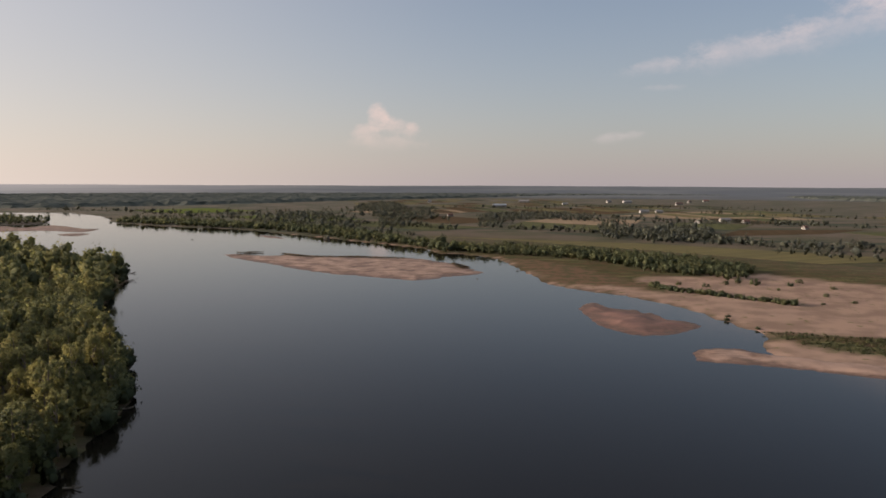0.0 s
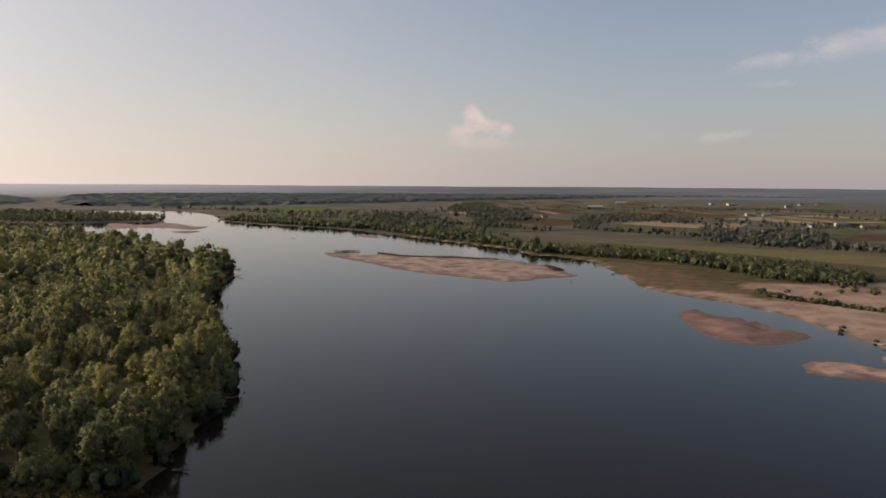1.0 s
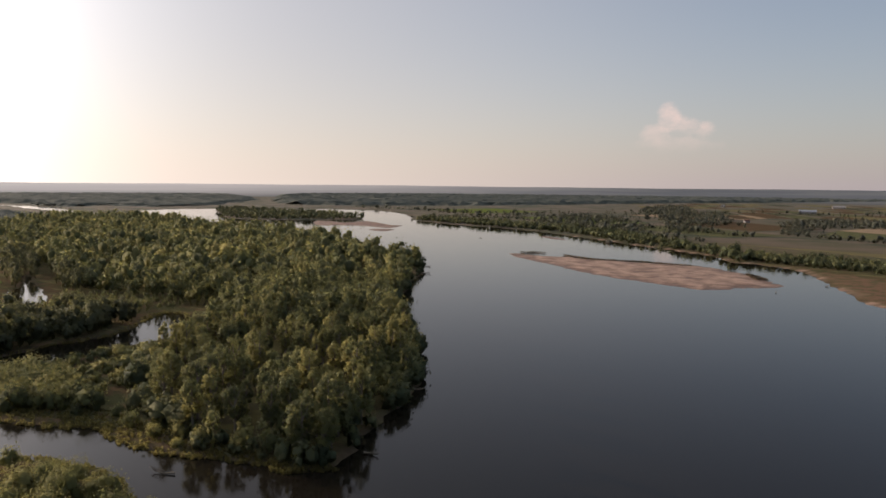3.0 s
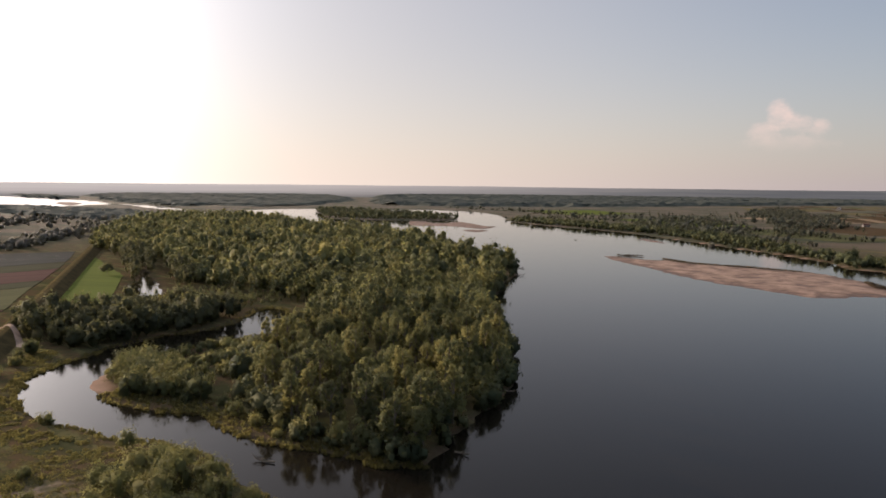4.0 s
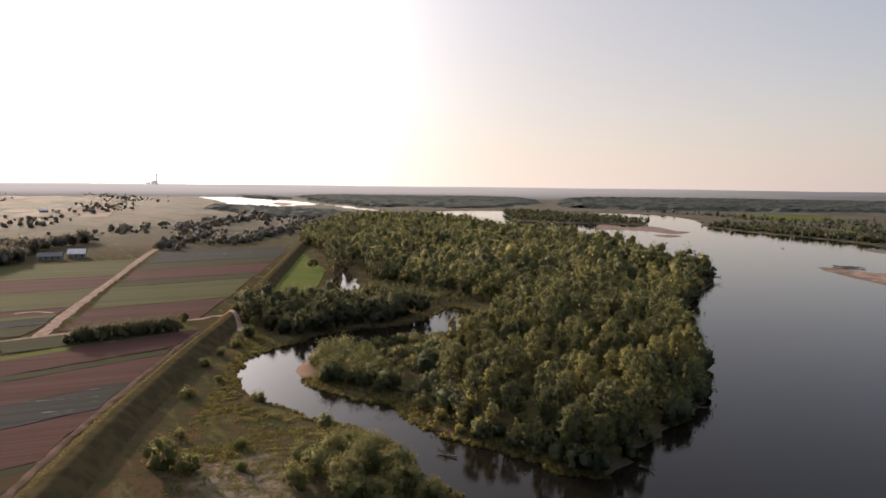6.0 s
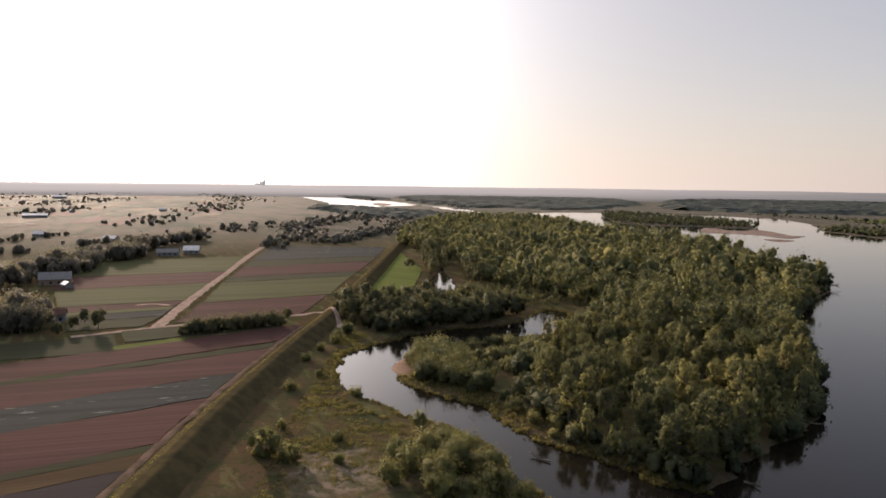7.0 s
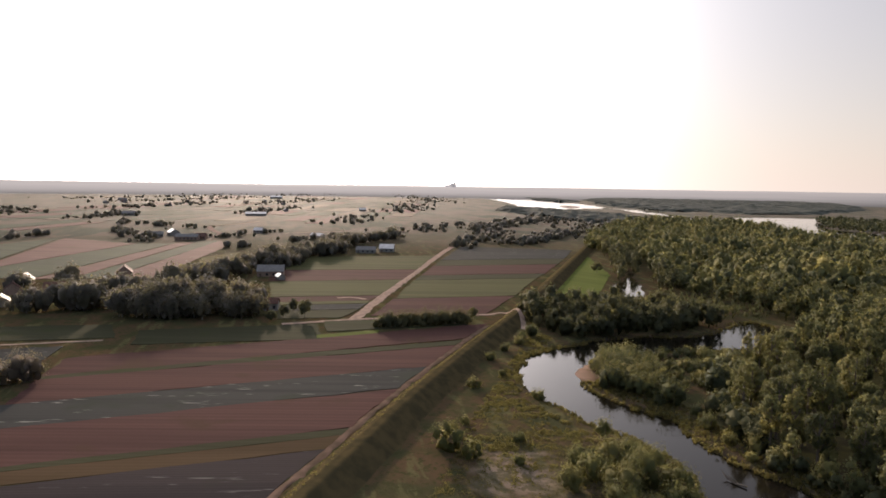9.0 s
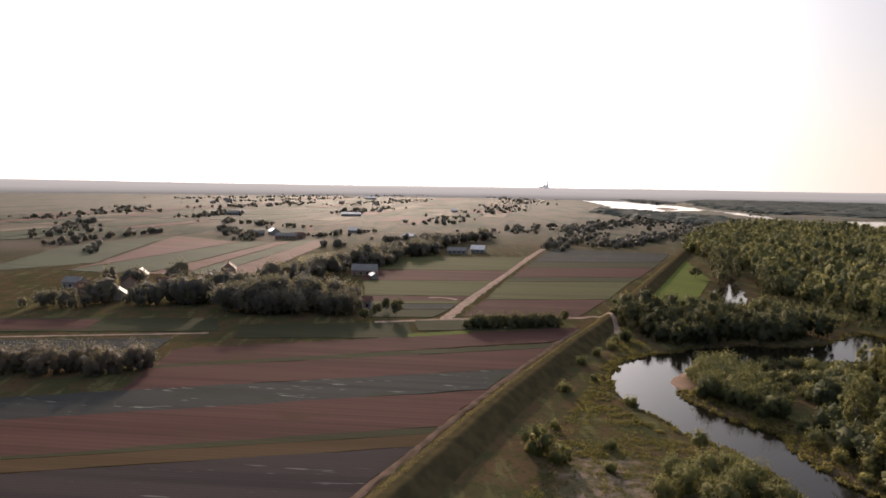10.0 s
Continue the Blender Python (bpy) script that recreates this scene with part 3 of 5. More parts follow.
def field(a, b, c, d, material, label, lift=0.14, seed=0):
    """A field with four corners in order: a low slab with slightly uneven edges."""
    n = 25
    t = np.linspace(0, 1, n)
    a, b, c, d = (np.array(p, float) for p in (a, b, c, d))
    edge = np.vstack([a + (b - a) * t[:-1, None], b + (c - b) * t[:-1, None], c + (d - c) * t[:-1, None], d + (a - d) * t[:-1, None]])
    size = min(np.linalg.norm(b - a), np.linalg.norm(c - b))
    edge[:, 0] += wobble(edge[:, 0], edge[:, 1], 22, 61 + seed) * min(0.7, 0.03 * size)
    edge[:, 1] += wobble(edge[:, 0], edge[:, 1], 19, 62 + seed) * min(0.7, 0.03 * size)
    k = len(edge)
    bm = bmesh.new()
    top = [bm.verts.new((x, y, 0.70 + lift + 0.005 * (seed % 24))) for x, y in edge]
    low = [bm.verts.new((x, y, 0.45)) for x, y in edge]
    bm.faces.new(top)
    for i in range(k):
        bm.faces.new((top[i], low[i], low[(i + 1) % k], top[(i + 1) % k]))
    bmesh.ops.recalc_face_normals(bm, faces=bm.faces)
    me = bpy.data.meshes.new("field")
    bm.to_mesh(me)
    bm.free()
    me.materials.append(material)
    return tagged(new("field", me), label, "field", group="fields behind the levee", kind="structure")


def toe_x(y):
    """The x of the levee's field-side track at a given y."""
    order = np.argsort(toe[:, 1])
    return float(np.interp(y, toe[order, 1], toe[order, 0]))


def strip(near, far, slope, south, material, label, seed):
    """A strip of field between two parallel lines x = near + slope * y, from y = south to the levee's track."""
    ends = []
    for x0 in (near, far):
        ys = np.linspace(-60, 110, 400)
        gap = [abs(x0 + slope * y - (toe_x(y) - 1.8)) for y in ys]
        ends.append(float(ys[int(np.argmin(gap))]))
    return field((near + slope * south, south), (near + slope * ends[0], ends[0]), (far + slope * ends[1], ends[1]), (far + slope * south, south), material, label, seed=seed)


strip(-118, -150.6, -0.14, -190, SOIL_GREY, "dark ploughed field with grey clods by the levee", 1)
strip(-150.8, -158.0, -0.14, -190, STUBBLE, "narrow strip of yellowish stubble field", 2)
strip(-158.2, -162.3, -0.14, -190, GREEN_DARK, "thin dark green crop strip", 3)
strip(-162.5, -189.4, -0.17, -190, SOIL, "reddish brown bare soil field", 4)
strip(-189.6, -209.6, -0.19, -190, CABBAGE, "grey green cabbage field with pale flecks", 5)
strip(-209.8, -234.0, -0.19, -76, SOIL, "reddish brown bare soil field strip", 6)
strip(-234.2, -240.5, -0.20, -76, GREEN_DARK, "narrow dark green crop strip", 7)
strip(-240.7, -263.0, -0.24, -76, SOIL, "reddish brown soil field beside a hedge", 8)
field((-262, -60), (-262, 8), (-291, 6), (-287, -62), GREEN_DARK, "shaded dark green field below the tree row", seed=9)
field((-263.5, 6), (-269.5, 30), (-275, 31), (-269, 6), MEADOW, "bright green grass strip by the hedge", seed=10)
field((-275, 10), (-281, 70), (-297, 70), (-296, 10), GREEN_DARK, "dark green strip along the dirt road", seed=11)
field((-214, -190), (-222, -82), (-262, -82), (-256, -190), CABBAGE, "dull green field beyond the bushes", seed=12)
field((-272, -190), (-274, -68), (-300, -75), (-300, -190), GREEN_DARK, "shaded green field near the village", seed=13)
field((-276, -175), (-277, -120), (-296, -122), (-298, -178), SOIL, "reddish soil patch near the village", 0.18, seed=14)
# beyond the cross road, to the road's two sides
field((-305, 31), (-304, 84), (-352, 112), (-350, 47), SOIL, "brick-red bare soil field by the farm road", seed=15)
field((-351, 48), (-353, 113), (-418, 148), (-416, 68), GREEN, "dull green crop field by the farm road", seed=16)
field((-417, 69), (-419, 149), (-440, 161), (-438, 76), GREEN_DARK, "dark green crop strip by the farm road", seed=17)
field((-439, 77), (-441, 162), (-492, 190), (-488, 94), SOIL, "pinkish brown soil field by the farm road", seed=18)
field((-489, 95), (-493, 191), (-530, 210), (-525, 107), GREEN_DARK, "grey green field strip by the farm road", seed=19)
field((-526, 108), (-531, 211), (-600, 246), (-640, 150), CABBAGE, "grey green far field below the levee", seed=20)
field((-303, -10), (-303, 18), (-322, 27), (-322, -10), GREEN_DARK, "small dark green plot near a shed", seed=21)
field((-323, -10), (-323, 27), (-337, 32), (-337, -10), CABBAGE, "small grey green vegetable plot", seed=22)
field((-338, -10), (-338, 32), (-346, 35), (-346, -10), GREEN, "narrow green crop plot", seed=23)
field((-347, -12), (-347, 35), (-362, 41), (-362, -14), SOIL, "narrow reddish soil plot", seed=24)
field((-363, -14), (-363, 41), (-420, 62), (-420, -18), GREEN, "dull green field near the village trees", seed=25)
field((-421, -18), (-421, 62), (-470, 80), (-474, -20), SOIL, "brown soil field near the village trees", seed=26)
field((-475, -20), (-471, 80), (-560, 108), (-556, -10), GREEN, "dull green field near a white shed", seed=27)
field((-592, 250), (-416, 158), (-368, 134), (-318, 142), MEADOW, "bright green mown meadow behind the levee", 0.10, seed=28)
field((-592, 252), (-400, 158), (-318, 142), (-430, 204), MEADOW, "bright green mown meadow beside the wood", 0.10, seed=29)
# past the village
field((-500, -209), (-741, -233), (-618, -283), (-440, -260), HAZED_GREEN, "dark grey far field", seed=30)
field((-456, -210), (-681, -149), (-745, -228), (-500, -206), HAZED_SOIL, "dark far ploughed field", seed=31)
field((-443, -156), (-683, -116), (-681, -147), (-456, -208), HAZED_GREEN, "dull green far field", seed=32)
field((-442, -134), (-700, -98), (-684, -114), (-443, -154), HAZED_SOIL, "pinkish soil strip past the village", seed=33)
field((-442, -114), (-718, -76), (-701, -96), (-442, -132), HAZED_GREEN, "green strip past the village", seed=34)
field((-439, -88), (-640, -66), (-717, -77), (-442, -112), HAZED_SOIL, "pinkish brown field past the village", seed=35)
field((-437, -69), (-501, -54), (-600, -48), (-557, -74), YELLOW, "yellow green meadow past the village", 0.16, seed=36)
# over the river
field((-143, 772), (-33, 728), (93, 643), (104, 712), YELLOW, "long yellow green meadow over the river", seed=38)
field((93, 643), (206, 556), (300, 600), (104, 712), YELLOW, "long yellow green meadow behind the shrubs", seed=39)
field((-60, 960), (60, 905), (110, 990), (-42, 1101), GREEN, "green far field between hedges", seed=40)
field((-42, 1103), (110, 1000), (150, 1180), (20, 1260), STRAW, "pale tan far stubble field", seed=41)
field((124, 1350), (300, 1200), (460, 1264), (346, 1613), STRAW, "pale tan far stubble field near houses", seed=42)
field((146, 1010), (240, 960), (300, 1090), (200, 1120), GREEN, "green far field near houses", seed=43)
field((190, 835), (330, 905), (420, 1000), (245, 955), STUBBLE, "ochre far field behind a hedge", seed=44)
field((-300, 960), (-150, 870), (-90, 940), (-260, 1080), GREEN, "green far meadow behind the bank trees", seed=45)
field((-560, 1150), (-400, 1010), (-300, 1100), (-470, 1270), MEADOW, "bright far meadow behind the bank trees", seed=46)
field((-880, 1350), (-700, 1240), (-610, 1400), (-800, 1520), MEADOW, "bright far meadow near the wood", seed=47)
field((-300, 1150), (-140, 1010), (-60, 1120), (-200, 1260), STUBBLE, "ochre far field", seed=48)
field((-420, 1400), (-240, 1280), (-140, 1500), (-330, 1640), STRAW, "pale far stubble field", seed=49)
field((-100, 1500), (120, 1400), (240, 1640), (-20, 1780), STUBBLE, "ochre far field near a white hall", seed=50)

# the patchwork of the far plain, in tilted rows
pr = np.random.RandomState(83)
BANK_KINDS = [(STUBBLE, "ochre far field over the river"), (GREEN, "dull green far field over the river"), (YELLOW, "yellow green far meadow over the river"), (GREEN_DARK, "dark green far field over the river")]
FAR_KINDS = [(HAZED_SOIL, "dull reddish far field"), (HAZED_GREEN, "dull green far field"), (HAZED_STRAW, "pale straw-coloured far field"), (HAZED_GREEN, "grey green far field")]
for block, (x0, y0, ux, uy, nx, ny, sx, sy) in enumerate([(-760, -700, -0.96, 0.28, 7, 9, 190, 46), (-1050, -180, -0.97, 0.22, 6, 7, 210, 48), (-2300, -700, -0.97, 0.22, 3, 10, 330, 110),
                                       (-330, 1330, -0.35, 0.94, 6, 12, 190, 62), (420, 760, -0.30, 0.95, 7, 6, 180, 66)]):
    for i in range(nx):
        for j in range(ny):
            a = np.array((x0, y0), float) + np.array((ux, uy)) * (i * sx + pr.uniform(0, sx * 0.3)) + np.array((-uy, ux)) * -1 * j * sy
            q = a + np.array((ux, uy)) * sx * pr.uniform(0.7, 0.97)
            side = np.array((-uy, ux)) * -1 * sy * pr.uniform(0.55, 0.95)
            corners = [a, q, q + side, a + side]
            cx, cy = (np.array([c[k] for c in corners]) for k in (0, 1))
            if shore(cx, cy).min() < 25 or pr.uniform() < 0.25:
                continue
            mt, lb = (FAR_KINDS if block < 3 else BANK_KINDS)[pr.randint(4)]
            field(*corners, mt, lb, 0.22, seed=96 + (i * 13 + j) % 24 + 24 * block)

# ---- trees ----
ICO = [(0, 0, 1)] + [(0.894 * math.cos(k * 1.2566), 0.894 * math.sin(k * 1.2566), 0.447) for k in range(5)] + \
      [(0.894 * math.cos(k * 1.2566 + 0.628), 0.894 * math.sin(k * 1.2566 + 0.628), -0.447) for k in range(5)] + [(0, 0, -1)]
ICO = np.array(ICO)
ICO_F = np.array([(0, k + 1, (k + 1) % 5 + 1) for k in range(5)] + [(k + 1, k + 6, (k + 1) % 5 + 1) for k in range(5)]
                 + [((k + 1) % 5 + 1, k + 6, (k + 1) % 5 + 6) for k in range(5)] + [(k + 6, 11, (k + 1) % 5 + 6) for k in range(5)])


def crown(seed, h, w, blobs, leaves, size, base=0.28, core=0.80, full=0.62):
    """Leaf clumps round a few lobes: vertices and triangles of a crown of height h and width w that stands on z = 0."""
    r = np.random.RandomState(seed)
    cs, rs = [], []
    zc, sv = h * (1 + base) / 2, h * (1 - base) / 2
    for k in range(blobs):
        up = 1 - 2 * (k + 0.5) / blobs + r.uniform(-0.12, 0.12)
        flat = math.sqrt(max(0.0, 1 - up * up))
        a = k * 2.4 + r.uniform(-0.5, 0.5)
        q = r.uniform(0.45, 0.86)
        rad = min(w, h) * r.uniform(0.8, 1.5) * full / blobs**0.5
        cs.append((w * 0.5 * q * flat * math.cos(a), w * 0.5 * q * flat * math.sin(a), min(zc + sv * q * up, h - rad)))
        rs.append(rad)
    cs, rs = np.array(cs), np.array(rs)
    verts, faces = [], []
    at = 0
    for c, rad in zip(cs, rs):
        v = ICO * rad * core * r.uniform(0.7, 1.2, (12, 1)) * (1, 1, 1.3) + c
        verts.append(v)
        faces.append(ICO_F + at)
        at += 12
    pick = r.choice(blobs, leaves, p=rs**2 / (rs**2).sum())
    d = r.normal(size=(leaves, 3))
    d[:, 2] = np.where(d[:, 2] < -0.5, -d[:, 2], d[:, 2])
    d /= np.linalg.norm(d, axis=1)[:, None]
    p = cs[pick] + d * (rs[pick] * r.uniform(0.70, 1.48, leaves))[:, None] * (1, 1, 1.4)
    nrm = d + r.normal(size=(leaves, 3)) * 0.45 + (0, 0, 0.25)
    nrm /= np.linalg.norm(nrm, axis=1)[:, None]
    tan = np.cross(nrm, r.normal(size=(leaves, 3)))
    tan /= np.linalg.norm(tan, axis=1)[:, None] + 1e-9
    bit = np.cross(nrm, tan)
    s = (size * r.uniform(0.5, 1.3, leaves))[:, None]
    quad = np.stack([p - tan * s * 0.5, p - bit * s * 0.34 - nrm * s * 0.1, p + tan * s * 0.5, p + bit * s * 0.34 - nrm * s * 0.1], 1)
    verts.append(quad.reshape(-1, 3))
    q = np.arange(leaves)[:, None] * 4 + at
    faces += [q + (0, 1, 2), q + (0, 2, 3)]
    v = np.vstack(verts)
    v[:, 2] = np.maximum(v[:, 2], 0.15)
    return v, np.vstack(faces)


def soft_normals(v, h, w, seed=0):
    """Normals that point out of the whole crown, a little unevenly, so that the leaves shade as one soft mass."""
    r = np.random.RandomState(seed)
    out = (v - (0, 0, 0.45 * h)) / (w * 0.5, w * 0.5, h * 0.5)
    out /= np.linalg.norm(out, axis=1)[:, None] + 1e-6
    out = out + r.normal(size=v.shape) * 0.30
    return out / (np.linalg.norm(out, axis=1)[:, None] + 1e-6)


def tube(points, radii, sides_n=6):
    """A tapered round limb along points."""
    points = np.array(points, float)
    verts, faces = [], []
    for k, (p, rad) in enumerate(zip(points, radii)):
        way = points[min(k + 1, len(points) - 1)] - points[max(k - 1, 0)]
        way /= np.linalg.norm(way) + 1e-9
        u1 = np.cross(way, (0.31, 0.95, 0.07))
        u1 /= np.linalg.norm(u1)
        u2 = np.cross(way, u1)
        for j in range(sides_n):
            a = 2 * math.pi * j / sides_n
            verts.append(p + rad * (math.cos(a) * u1 + math.sin(a) * u2))
        if k:
            for j in range(sides_n):
                a0, a1 = (k - 1) * sides_n + j, (k - 1) * sides_n + (j + 1) % sides_n
                faces += [(a0, a1, a1 + sides_n), (a0, a1 + sides_n, a0 + sides_n)]
    return np.array(verts), np.array(faces)


def merged(pieces):
    verts, faces, at = [], [], 0
    for v, f in pieces:
        verts.append(v)
        faces.append(f + at)
        at += len(v)
    return np.vstack(verts), np.vstack(faces)


def trunk(seed, h, w):
    r = np.random.RandomState(seed)
    lean = r.uniform(-0.04, 0.04, 2) * h
    line = [(0, 0, -0.4), (lean[0] * 0.2, lean[1] * 0.2, h * 0.25), (lean[0] * 0.6, lean[1] * 0.6, h * 0.55), (lean[0], lean[1], h * 0.85)]
    thick = 0.022 * h
    pieces = [tube(line, [thick * 1.25, thick, thick * 0.65, thick * 0.2])]
    for k in range(5):
        z = h * r.uniform(0.25, 0.6)
        a = k * 1.9 + r.uniform(0, 1)
        reach = w * r.uniform(0.25, 0.42)
        pieces.append(tube([(0, 0, z), (reach * 0.5 * math.cos(a), reach * 0.5 * math.sin(a), z + h * 0.09), (reach * math.cos(a), reach * math.sin(a), z + h * 0.22)],
                           [thick * 0.5, thick * 0.34, thick * 0.1], 5))
    return merged(pieces)


def tree_model(seed, h, w, blobs, leaves, size, leaf, base=0.28, name="tree"):
    """An Empty at the foot with a trunk and a crown under it."""
    top = new(name)
    v, f = trunk(seed, h, w)
    new("trunk", mesh_from("trunk", v, f, BARK)).parent = top
    v, f = crown(seed, h, w, blobs, leaves, size, base, 0.62, 0.54)
    new("crown", mesh_from("crown", v, f, leaf, True, soft_normals(v, h, w, seed))).parent = top
    return top


def bush_model(seed, h, w, blobs, leaves, size, leaf):
    top = new("bush")
    stems = merged([tube([(0, 0, -0.2), (0.2 * w * math.cos(a), 0.2 * w * math.sin(a), h * 0.5), (0.34 * w * math.cos(a), 0.34 * w * math.sin(a), h * 0.8)],
                         [0.07, 0.05, 0.02], 4) for a in (0.3, 1.7, 2.9, 4.2, 5.4)])
    new("stem", mesh_from("stem", *stems, BARK)).parent = top
    v, f = crown(seed, h, w, blobs, leaves, size, -0.08, 0.62, 0.78)
    new("crown", mesh_from("crown", v, f, leaf, True, soft_normals(v, h, w, seed))).parent = top
    return top


def scatter(outline, gap, seed, keep=1.0, dry=True):
    """Uneven points inside an outline, about gap metres from each other."""
    r = np.random.RandomState(seed)
    lo, hi = outline.min(0), outline.max(0)
    x, y = np.meshgrid(np.arange(lo[0], hi[0], gap), np.arange(lo[1], hi[1], gap * 0.87))
    x = x + (np.arange(x.shape[0]) % 2)[:, None] * gap * 0.5
    x, y = x.ravel(), y.ravel()
    x, y = x + r.uniform(-0.42, 0.42, x.size) * gap, y + r.uniform(-0.42, 0.42, x.size) * gap
    ok = (inside(x, y, outline) < 0) & (r.uniform(size=x.size) < keep)
    if dry:
        ok[ok] = shore(x[ok], y[ok]) > 1.0
    return np.stack([x[ok], y[ok]], 1)


def grove(name, spots, templates, scale, leaf, label, seed, category="woodland", base_z=0.6):
    """Many trees joined into one piece of woodland; templates are (vertices, triangles), scale is (least, most)."""
    r = np.random.RandomState(seed)
    vs, fs, ns, tone, at = [], [], [], [], 0
    soft = [soft_normals(v, v[:, 2].max(), 2 * np.abs(v[:, :2]).max(), k) for k, (v, f) in enumerate(templates)]
    which = r.randint(len(templates), size=len(spots))
    big = 1 + 0.22 * wobble(spots[:, 0], spots[:, 1], 45, seed + 5)
    for (x, y), k, b in zip(spots, which, big):
        v, f = templates[k]
        a, s = r.uniform(0, 6.28), r.uniform(*scale) * b
        c, sn = math.cos(a) * s * r.uniform(0.9, 1.15), math.sin(a) * s
        out = np.empty_like(v)
        out[:, 0] = v[:, 0] * c - v[:, 1] * sn + x
        out[:, 1] = v[:, 0] * sn + v[:, 1] * c + y
        out[:, 2] = v[:, 2] * s + base_z
        vs.append(out)
        fs.append(f + at)
        turned = soft[k].copy()
        turned[:, 0], turned[:, 1] = soft[k][:, 0] * math.cos(a) - soft[k][:, 1] * math.sin(a), soft[k][:, 0] * math.sin(a) + soft[k][:, 1] * math.cos(a)
        ns.append(turned)
        tone.append(np.full(len(v), r.uniform()))
        at += len(v)
    me = mesh_from(name, np.vstack(vs), np.vstack(fs), leaf, True, np.vstack(ns))
    numbers(me, "tint", np.concatenate(tone))
    return tagged(new(name, me), label, category, kind="stuff")


def with_stem(t, h):
    v, f = tube([(0, 0, -0.8), (0, 0, h * 0.55)], [0.022 * h, 0.012 * h], 4)
    return merged([t, (v, f)])


TALL = [(12.5, 5.6), (14.5, 6.2), (10.5, 5.8), (14.0, 4.6), (8.5, 5.8), (15.5, 6.0)]
spots = scatter(FOREST_CURVE, 5.7, 11, 0.95)
spots = spots[(wobble(spots[:, 0], spots[:, 1], 24, 19) > -0.62) & (shore(spots[:, 0], spots[:, 1]) > 3.0)]
sr = np.hypot(spots[:, 0], spots[:, 1])
spots = spots[(sr < 400) | (np.random.RandomState(2).uniform(size=len(sr)) < 0.43)]
order = np.argsort(spots[:, 1] - 0.45 * spots[:, 0])
spots = spots[order]
front, rest = spots[:240], spots[240:]
models = [tree_model(100 + k, h, w, 28, 1120, 0.56, LEAF, 0.10) for k, (h, w) in enumerate(TALL)]
rt = np.random.RandomState(5)
tree_labels = ["leafy green poplar in the dense riverside wood", "rounded green willow in the dense riverside wood", "lower green tree in the riverside wood",
               "slender green poplar in the riverside wood", "short rounded tree in the riverside wood", "tall broad poplar in the riverside wood"]
for m, lb in zip(models, tree_labels):
    tagged(m, lb, "tree", group="trees of the riverside wood")
for i, (x, y) in enumerate(front):
    k = i if i < len(models) else rt.randint(len(models))
    s = rt.uniform(0.55, 1.14) * (1 + 0.16 * math.sin(x * 0.31 + y * 0.17))
    z = 0.6
    m = pose(x, y, z, 0, 0, rt.uniform(0, 360))
    if i < len(models):
        models[i].matrix_basis = m
    else:
        t = copy_thing(models[k], m)
        t.scale = (s * rt.uniform(0.9, 1.1), s, s)

MID = [with_stem(crown(200 + k, h, w, 7, 92, 1.05, 0.12, 0.60), h) for k, (h, w) in enumerate(TALL)]
LIGHT = [crown(310 + k, h * 0.8, w * 2.3, 4, 26, 1.5, 0.0, 0.92) for k, (h, w) in enumerate(TALL)]
FAR = [crown(300 + k, h, w * 1.35, 4, 30, 1.7, 0.05, 0.70) for k, (h, w) in enumerate(TALL)]
reach_of = np.hypot(rest[:, 0], rest[:, 1])
grove("woodland", rest[reach_of < 400], MID, (0.6, 1.15), LEAF, "dense green riverside wood of poplars and willows", 12)
grove("woodland", rest[reach_of >= 400], FAR, (0.68, 1.2), LEAF, "dense green wood stretching along the river", 13)


edge_line = np.vstack([curve(FOREST_BANK, False)[60:], curve([(-96, 106), (-106, 104), (-120, 101), (-134, 103), (-150, 107), (-164, 113), (-182, 124), (-198, 142), (-216, 170), (-234, 192)], False)])
step = np.r_[0, np.cumsum(np.linalg.norm(np.diff(edge_line, axis=0), axis=1))]
es = np.arange(0, step[-1], 1.9)
er = np.random.RandomState(14)
under = np.stack([np.interp(es, step, edge_line[:, k]) for k in (0, 1)], 1) + er.normal(size=(len(es), 2)) * 1.6
under = under[shore(under[:, 0], under[:, 1]) > 1.2]
margin = np.stack([np.interp(es[::2], step, edge_line[:, k]) for k in (0, 1)], 1) + er.normal(size=(len(es[::2]), 2)) * 2.0
margin = margin[(shore(margin[:, 0], margin[:, 1]) > 2.0) & (inside(margin[:, 0], margin[:, 1], FOREST_CURVE) < 5)]
margin = margin[(margin[:, 0] > -130) | (margin[:, 1] > 150)]
grove("woodland", margin, MID, (0.5, 0.85), LEAF, "trees at the edge of the wood leaning over the river", 18, base_z=0.2)
point = curve([(-97, 112), (-102, 138), (-112, 164), (-124, 183), (-132, 190), (-130, 168), (-118, 140), (-113, 112), (-104, 106)])
grove("woodland", scatter(point, 4.4, 24), MID, (0.45, 0.8), LEAF, "close-set lower trees on the point of the wood", 25, base_z=0.3)
# The dark bank leaves put the shade under the wood's edge into the colour.
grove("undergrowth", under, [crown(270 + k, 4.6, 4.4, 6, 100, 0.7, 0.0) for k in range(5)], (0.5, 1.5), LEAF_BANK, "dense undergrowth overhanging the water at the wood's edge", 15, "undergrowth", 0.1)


def place_trees(plan, label, category="tree", group="", leaf=LEAF, size=0.55, leaves=900, blobs=13):
    """Single trees at (x, y, height, width)."""
    for k, (x, y, h, w) in enumerate(plan):
        t = tree_model(int(500 + abs(x) * 3 + abs(y)), h, w, blobs, leaves, size, leaf, 0.22)
        t.matrix_basis = pose(x, y, ground_z(x, y) - 0.1, 0, 0, 57 * k)
        tagged(t, label, category, group=group)


